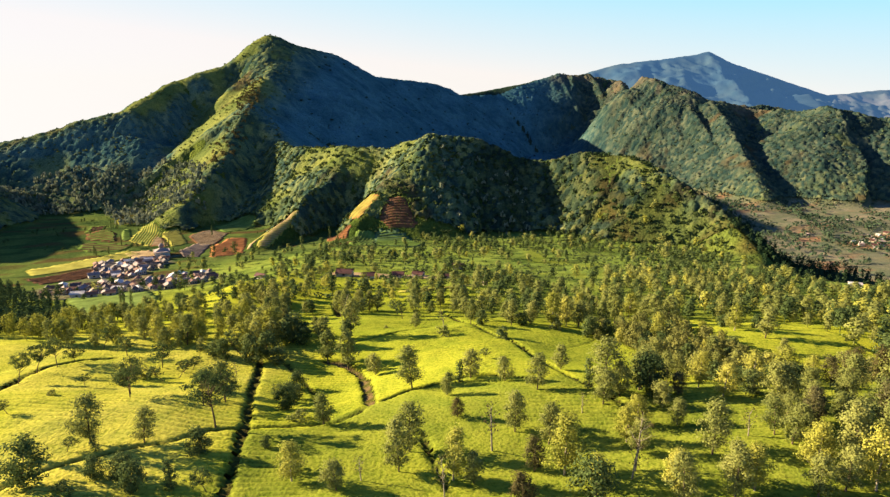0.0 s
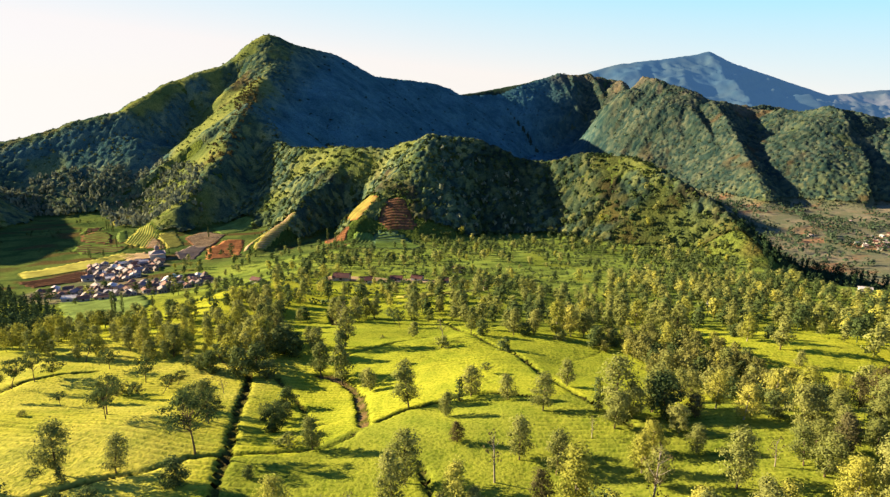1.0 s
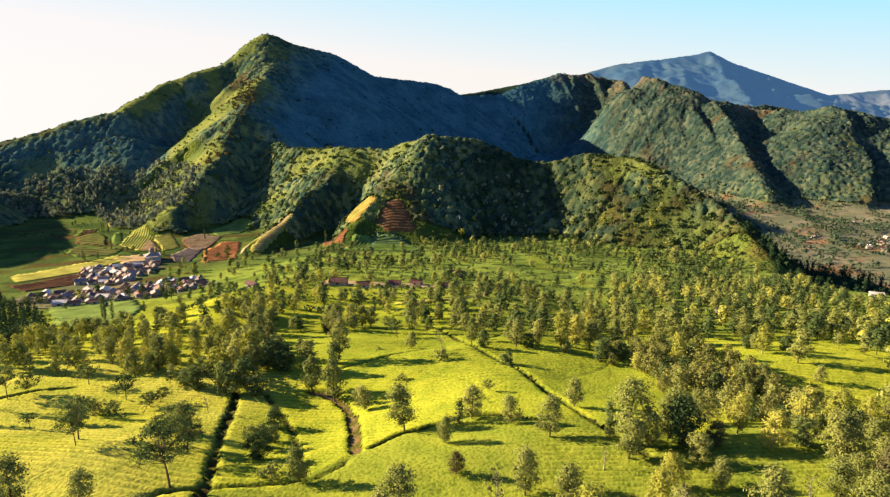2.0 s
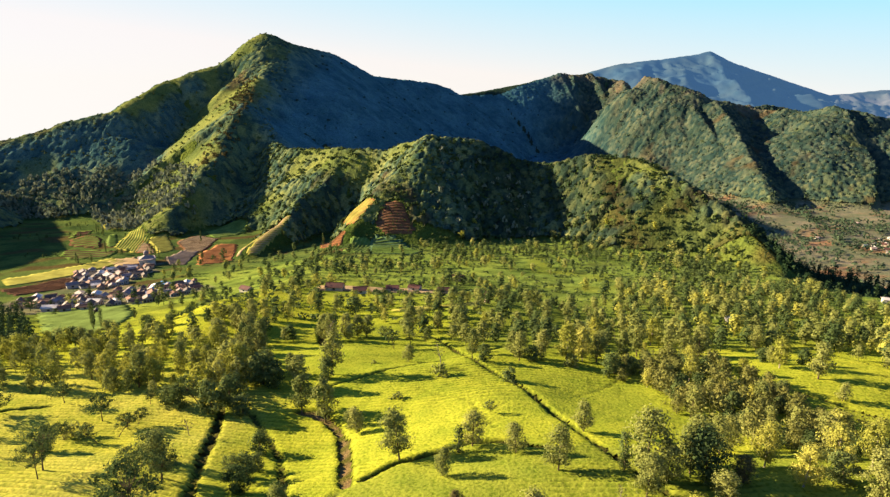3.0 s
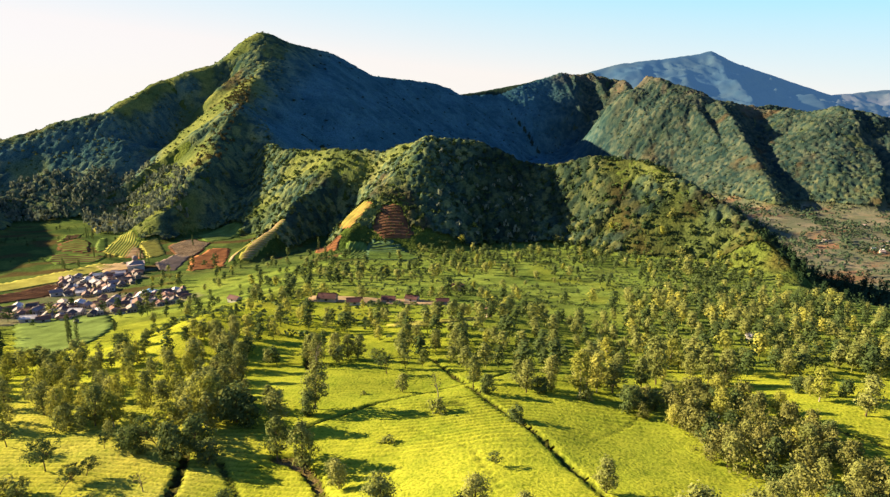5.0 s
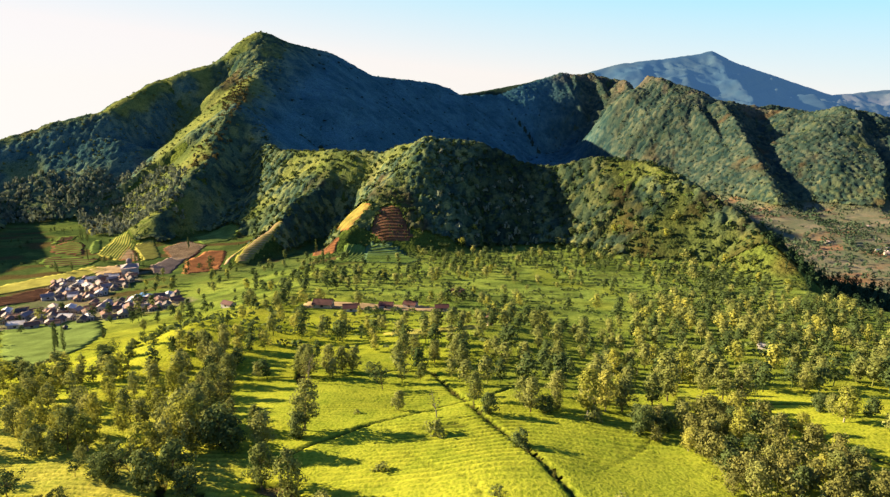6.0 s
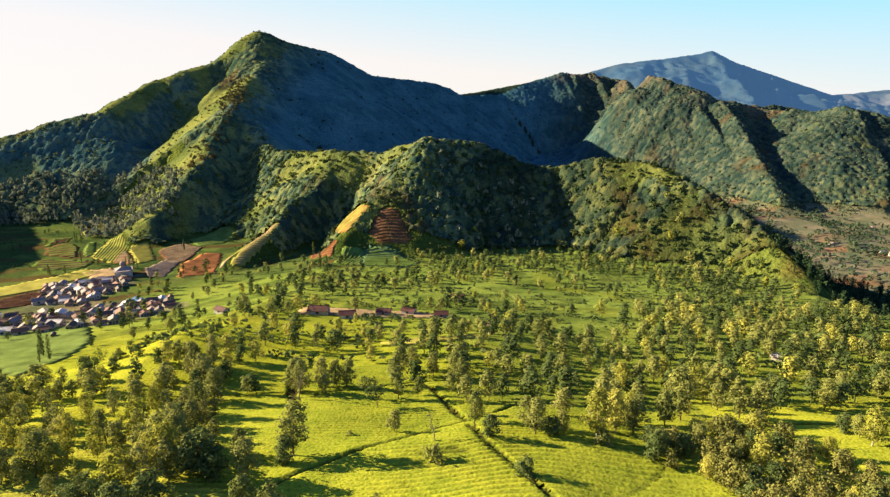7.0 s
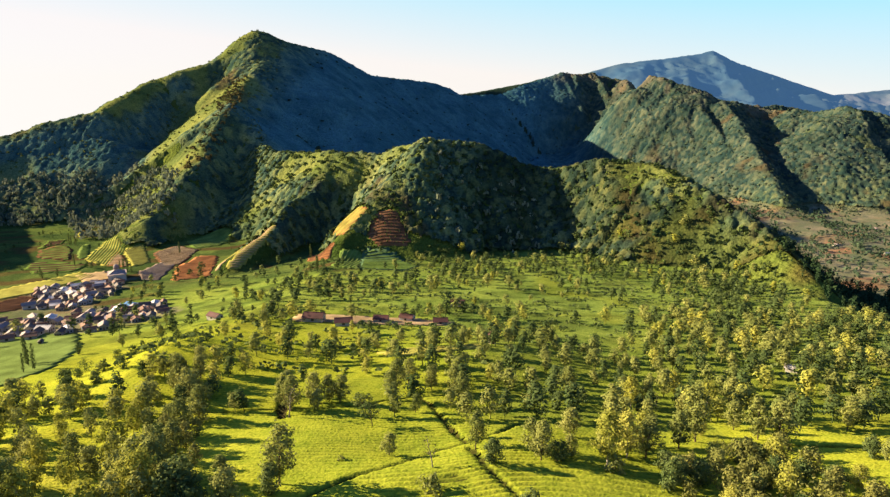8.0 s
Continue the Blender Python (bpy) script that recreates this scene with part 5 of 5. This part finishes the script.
def prism(bm, section, y0, y1):
    """A closed section in x and z, drawn out along y."""
    a, b = [bm.verts.new((x, y0, z)) for x, z in section], [bm.verts.new((x, y1, z)) for x, z in section]
    bm.faces.new(a)
    bm.faces.new(list(reversed(b)))
    for i in range(len(section)):
        j = (i + 1) % len(section)
        bm.faces.new((a[i], b[i], b[j], a[j]))
    bmesh.ops.recalc_face_normals(bm, faces=bm.faces)


def house(label, wide, deep, eaves, rise, wall, roof, group):
    """A small gabled house: walls, two roof slopes with overhang, ridge cap, door and windows."""
    root = tagged(new("house"), label, "house", group)
    bm = bmesh.new()
    prism(bm, [(-wide / 2, -1.0), (wide / 2, -1.0), (wide / 2, eaves), (0, eaves + rise), (-wide / 2, eaves)], -deep / 2, deep / 2)
    part("wall", bm, PLASTER[wall], root)
    for side in (-1, 1):
        bm = bmesh.new()
        o, k = 0.55, rise / (wide / 2)
        prism(bm, [(side * (wide / 2 + o), eaves - o * k + 0.03), (side * (wide / 2 + o), eaves - o * k + 0.17), (0, eaves + rise + 0.17), (0, eaves + rise + 0.03)], -deep / 2 - 0.5, deep / 2 + 0.5)
        part("roof_slope", bm, ROOFING[roof], root)
    bm = bmesh.new()
    box(bm, -0.18, 0.18, -deep / 2 - 0.5, deep / 2 + 0.5, eaves + rise + 0.13, eaves + rise + 0.27)
    part("ridge_cap", bm, ROOFING[roof], root)
    bm = bmesh.new()
    box(bm, -0.5, 0.5, -deep / 2 - 0.06, -deep / 2 + 0.05, 0, 2.05)
    part("door", bm, WOOD, root)
    for s in (-1, 1):
        for x0, x1, y0, y1 in ((s * wide * 0.3 - 0.5, s * wide * 0.3 + 0.5, -deep / 2 - 0.05, -deep / 2 + 0.05), (s * wide / 2 - 0.05, s * wide / 2 + 0.05, -0.7, 0.7)):
            bm = bmesh.new()
            box(bm, x0, x1, y0, y1, 0.95, 2.0)
            pane = part("window", bm, GLASS, root)
            bm = bmesh.new()
            ex, ey = (0.1, -0.02) if x1 - x0 > y1 - y0 else (-0.02, 0.1)
            box(bm, x0 - ex, x1 + ex, y0 - ey, y1 + ey, 0.85, 2.1)
            part("frame", bm, WOOD, pane, "brown wooden window frame")
    return root


def put_houses(kinds, places, group):
    stock = [[house(*k, group), False] for k in kinds]
    for i, (x, y, turn) in enumerate(places):
        entry = stock[i % len(stock)]
        s = rng.uniform(0.6, 0.86)
        m = Matrix.LocRotScale((x, y, float(drape([x], [y])[0]) + 0.25), Euler((0, 0, turn)), (s, s, s * rng.uniform(0.9, 1.1)))
        if entry[1]:
            k = entry[0].scale
            copy_thing(entry[0], m @ Matrix.Diagonal((1 / k[0], 1 / k[1], 1 / k[2], 1)))
        else:
            entry[0].matrix_basis, entry[1] = m, True


VILLAGE = [
    ("small village house with a rusty brown roof", 6.0, 8.0, 2.8, 1.6, "cream_plaster", "rust_roof"),
    ("village house with a pale sheet-metal roof", 6.5, 8.5, 2.9, 1.4, "white_plaster", "grey_sheet_roof"),
    ("village house with a dark weathered roof", 5.5, 7.0, 2.7, 1.6, "grey_plaster", "dark_roof"),
    ("white village house with a white sheet roof", 7.0, 9.0, 3.0, 1.3, "white_plaster", "white_sheet_roof"),
    ("small brown-roofed house with grey walls", 5.0, 7.5, 2.6, 1.5, "grey_plaster", "rust_roof"),
    ("village house with a pinkish grey roof", 6.0, 7.5, 2.8, 1.5, "cream_plaster", "grey_sheet_roof"),
    ("squat house with a faded rust roof", 6.5, 7.0, 2.5, 1.3, "grey_plaster", "rust_roof"),
    ("narrow house with a dark roof and cream walls", 5.0, 8.5, 2.8, 1.7, "cream_plaster", "dark_roof"),
]
r2 = np.random.default_rng(12)
upper = [(x, y, 0.5 + r2.normal(0, 0.25) + (1.57 if r2.uniform() < 0.4 else 0)) for x, y in zip(*scatter([(-280, 430), (-304, 475), (-284, 486), (-257, 502), (-240, 465), (-246, 422)], 6.9, 501))]
lower = [(x, y, 0.4 + r2.normal(0, 0.25) + (1.57 if r2.uniform() < 0.4 else 0)) for x, y in zip(*scatter([(-262, 346), (-284, 390), (-250, 402), (-186, 423), (-160, 384), (-181, 352), (-231, 340)], 7.2, 502, lambda x, y: np.full(x.shape, 0.72)))]
put_houses(VILLAGE, upper + lower, "houses of the village")
put_houses([("village house with a bright blue roof", 7.0, 10.0, 3.0, 1.4, "white_plaster", "blue_sheet_roof")], [(-204, 418, 1.2)], "houses of the village")
put_houses([("long farm house with a dark red tile roof", 6.5, 10.0, 2.6, 1.9, "cream_plaster", "red_tile_roof"), ("low farm house with a dull red roof", 6.0, 9.0, 2.7, 1.7, "white_plaster", "red_tile_roof")],
           [(-64, 316, 1.5), (-50, 310, 1.75), (-35, 318, 1.5), (-24, 322, 1.25), (-9, 316, 1.65), (-121, 346, 1.1), (-2, 356, 1.4)], "farm houses among the trees")
put_houses([("white shed on the edge of the slope", 5.0, 8.0, 2.6, 1.0, "white_plaster", "white_sheet_roof"), ("lonely dark hut in the meadow", 3.0, 4.0, 1.8, 1.0, "grey_plaster", "dark_roof"),
            ("small white hut under the trees", 3.0, 4.5, 2.0, 0.9, "white_plaster", "white_sheet_roof"), ("tall narrow red-brown hut", 2.6, 2.8, 4.2, 1.6, "cream_plaster", "red_tile_roof")],
           [(203, 303, 1.2), (-199, 331, 0.4), (104, 248, 1.0), (11, 269, 0.2)], "huts and sheds")
town = [(x, y, r2.uniform(0, 3.1)) for x, y in zip(*scatter([(556, 790), (548, 850), (600, 900), (700, 930), (760, 880), (680, 800)], 15.0, 503, lambda x, y: np.full(x.shape, 0.8)))]
put_houses([VILLAGE[1], VILLAGE[5], VILLAGE[3], ("valley town house with a red roof", 7.0, 10.0, 3.0, 1.7, "cream_plaster", "red_tile_roof")], town + [(520, 900, 0.5), (640, 1000, 0.3)], "houses of the valley town")


def domed_hall():
    """A white prayer hall: hall with parapet, stepped roof, drum, dome and finial."""
    root = tagged(new("prayer_hall"), "white prayer hall with a small grey dome", "building")
    bm = bmesh.new()
    box(bm, -6, 6, -7, 7, -1.5, 4.2)
    part("wall", bm, PLASTER["white_plaster"], root)
    bm = bmesh.new()
    box(bm, -6.6, 6.6, -7.6, 7.6, 4.2, 4.6)
    bmesh.ops.create_cone(bm, cap_ends=True, segments=4, radius1=8.0, radius2=2.0, depth=2.2, matrix=Matrix.Translation((0, 0, 5.7)) @ Matrix.Rotation(radians(45), 4, "Z"))
    part("roof", bm, ROOFING["grey_sheet_roof"], root)
    bm = bmesh.new()
    bmesh.ops.create_cone(bm, cap_ends=True, segments=16, radius1=1.7, radius2=1.7, depth=1.6, matrix=Matrix.Translation((0, 0, 7.4)))
    part("drum", bm, PLASTER["white_plaster"], root)
    bm = bmesh.new()
    bmesh.ops.create_uvsphere(bm, u_segments=18, v_segments=10, radius=2.1, matrix=Matrix.Translation((0, 0, 8.6)) @ Matrix.Diagonal((1, 1, 1.15, 1)))
    bmesh.ops.create_cone(bm, cap_ends=True, segments=6, radius1=0.15, radius2=0.02, depth=1.4, matrix=Matrix.Translation((0, 0, 11.4)))
    part("dome", bm, ROOFING["grey_sheet_roof"], root)
    for s in (-1, 1):
        for k in (-4, 0, 4):
            bm = bmesh.new()
            box(bm, s * 6.05 - 0.06, s * 6.05 + 0.06, k - 0.6, k + 0.6, 1.0, 3.0)
            part("window", bm, GLASS, root)
    root.matrix_basis = pose(-262, 503, float(drape([-262], [503])[0]) + 0.6, 0, 0, 30)


domed_hall()

# ---- dark pines by the meadow, cypresses by the village, valley trees ----
pine_shape = [unit_tree("slim", 3, 0.34) for _ in range(4)]
p = np.stack(scatter([(-132, 168), (-150, 212), (-172, 248), (-200, 283), (-235, 322), (-262, 342), (-300, 380), (-350, 410), (-350, 340), (-215, 215), (-160, 160)], 5.2, 601), 1)
joined("pine_wood", p, rng.uniform(6, 9.5, len(p)), pine_shape, PINE, rng.integers(0, 99, len(p)), "dense dark pine wood beside the meadow", "forest")
for x, y, h in ((-176, 291, 12), (-172, 287, 13), (-268, 522, 11), (-263, 519, 12), (-258, 516, 10), (-272, 524, 9), (-120, 531, 12), (-370, 612, 12), (-366, 609, 11), (-357, 602, 12), (-326, 508, 9), (-322, 505, 8), (-314, 511, 7), (-246, 573, 11), (-160, 300, 6)):
    plant("slim", x, y, h)


def valley_cover(x, y):
    z, hill = land_height(x, y)
    return np.where((z < -78) & ((hill < 0.7) | (z < -100)), 0.42 + 1.3 * fractal(x, y, 60, 3, 88), 0.0)


p = np.stack(scatter([(215, 480), (230, 900), (450, 1300), (800, 1300), (1150, 1100), (900, 600), (520, 400), (400, 500)], 8.0, 602, valley_cover), 1)
joined("valley_trees", p, rng.uniform(3, 7.5, len(p)), [head(s, 11) for s in (0.8, 1.0, 1.3, 1.7)], FOREST_RANGE, rng.integers(0, 99, len(p)), "scattered trees and hedges on the valley floor", "trees")
p = np.stack(scatter([(-440, 540), (-355, 512), (-300, 520), (-240, 560), (-60, 470), (-60, 540), (-250, 640), (-450, 700)], 7.5, 603, lambda x, y: np.where(tilled(x, y), 0.0, np.clip(0.2 + 1.4 * fractal(x, y, 22, 2, 90), 0, 0.8))), 1)
joined("hedge_trees", p, rng.uniform(1.5, 5.5, len(p)), loose, LEAF_DARK, rng.integers(0, 99, len(p)), "dark hedge trees between the hill-foot fields", "trees", 1.3)

p = np.stack(scatter([(40, 520), (120, 535), (172, 505), (205, 450), (205, 420), (150, 420), (60, 450), (-20, 500)], 6.5, 604, lambda x, y: np.clip(0.5 + 1.2 * fractal(x, y, 25, 2, 89), 0, 1)), 1)
joined("hedge_trees", p, rng.uniform(2.5, 6.5, len(p)), loose, LEAF_DARK, rng.integers(0, 99, len(p)), "dark trees and hedges on the foot of the near hill", "trees", 1.2)

p = np.stack(scatter([(-76, 530), (-67, 548), (-50, 548), (-36, 518), (-64, 516)], 4.2, 605), 1)
joined("hedge_trees", p, rng.uniform(1.2, 3.2, len(p)), loose, LEAF_DARK, rng.integers(0, 99, len(p)), "small dark trees in lines on the brown terraces", "trees", 0.8)

# Trees past the rim of the tea; dark pines stand in for the slope's shade.
def below_rim(x, y):
    d = along(RIM, x, y)[0]
    return np.where((~inside(PLAIN_EDGE, x, y) & (d < 122)) | (d < 7), 0.9, 0.0)


belt = np.stack(scatter([(196, 330), (222, 296), (300, 258), (520, 212), (700, 206), (720, 330), (540, 345), (400, 400), (360, 520), (250, 600), (200, 480)], 9.0, 641, below_rim), 1)
joined("rim_trees", belt, rng.uniform(6, 12, len(belt)), pine_shape, PINE, rng.integers(0, 99, len(belt)), "dark trees on the steep slope below the rim", "forest")
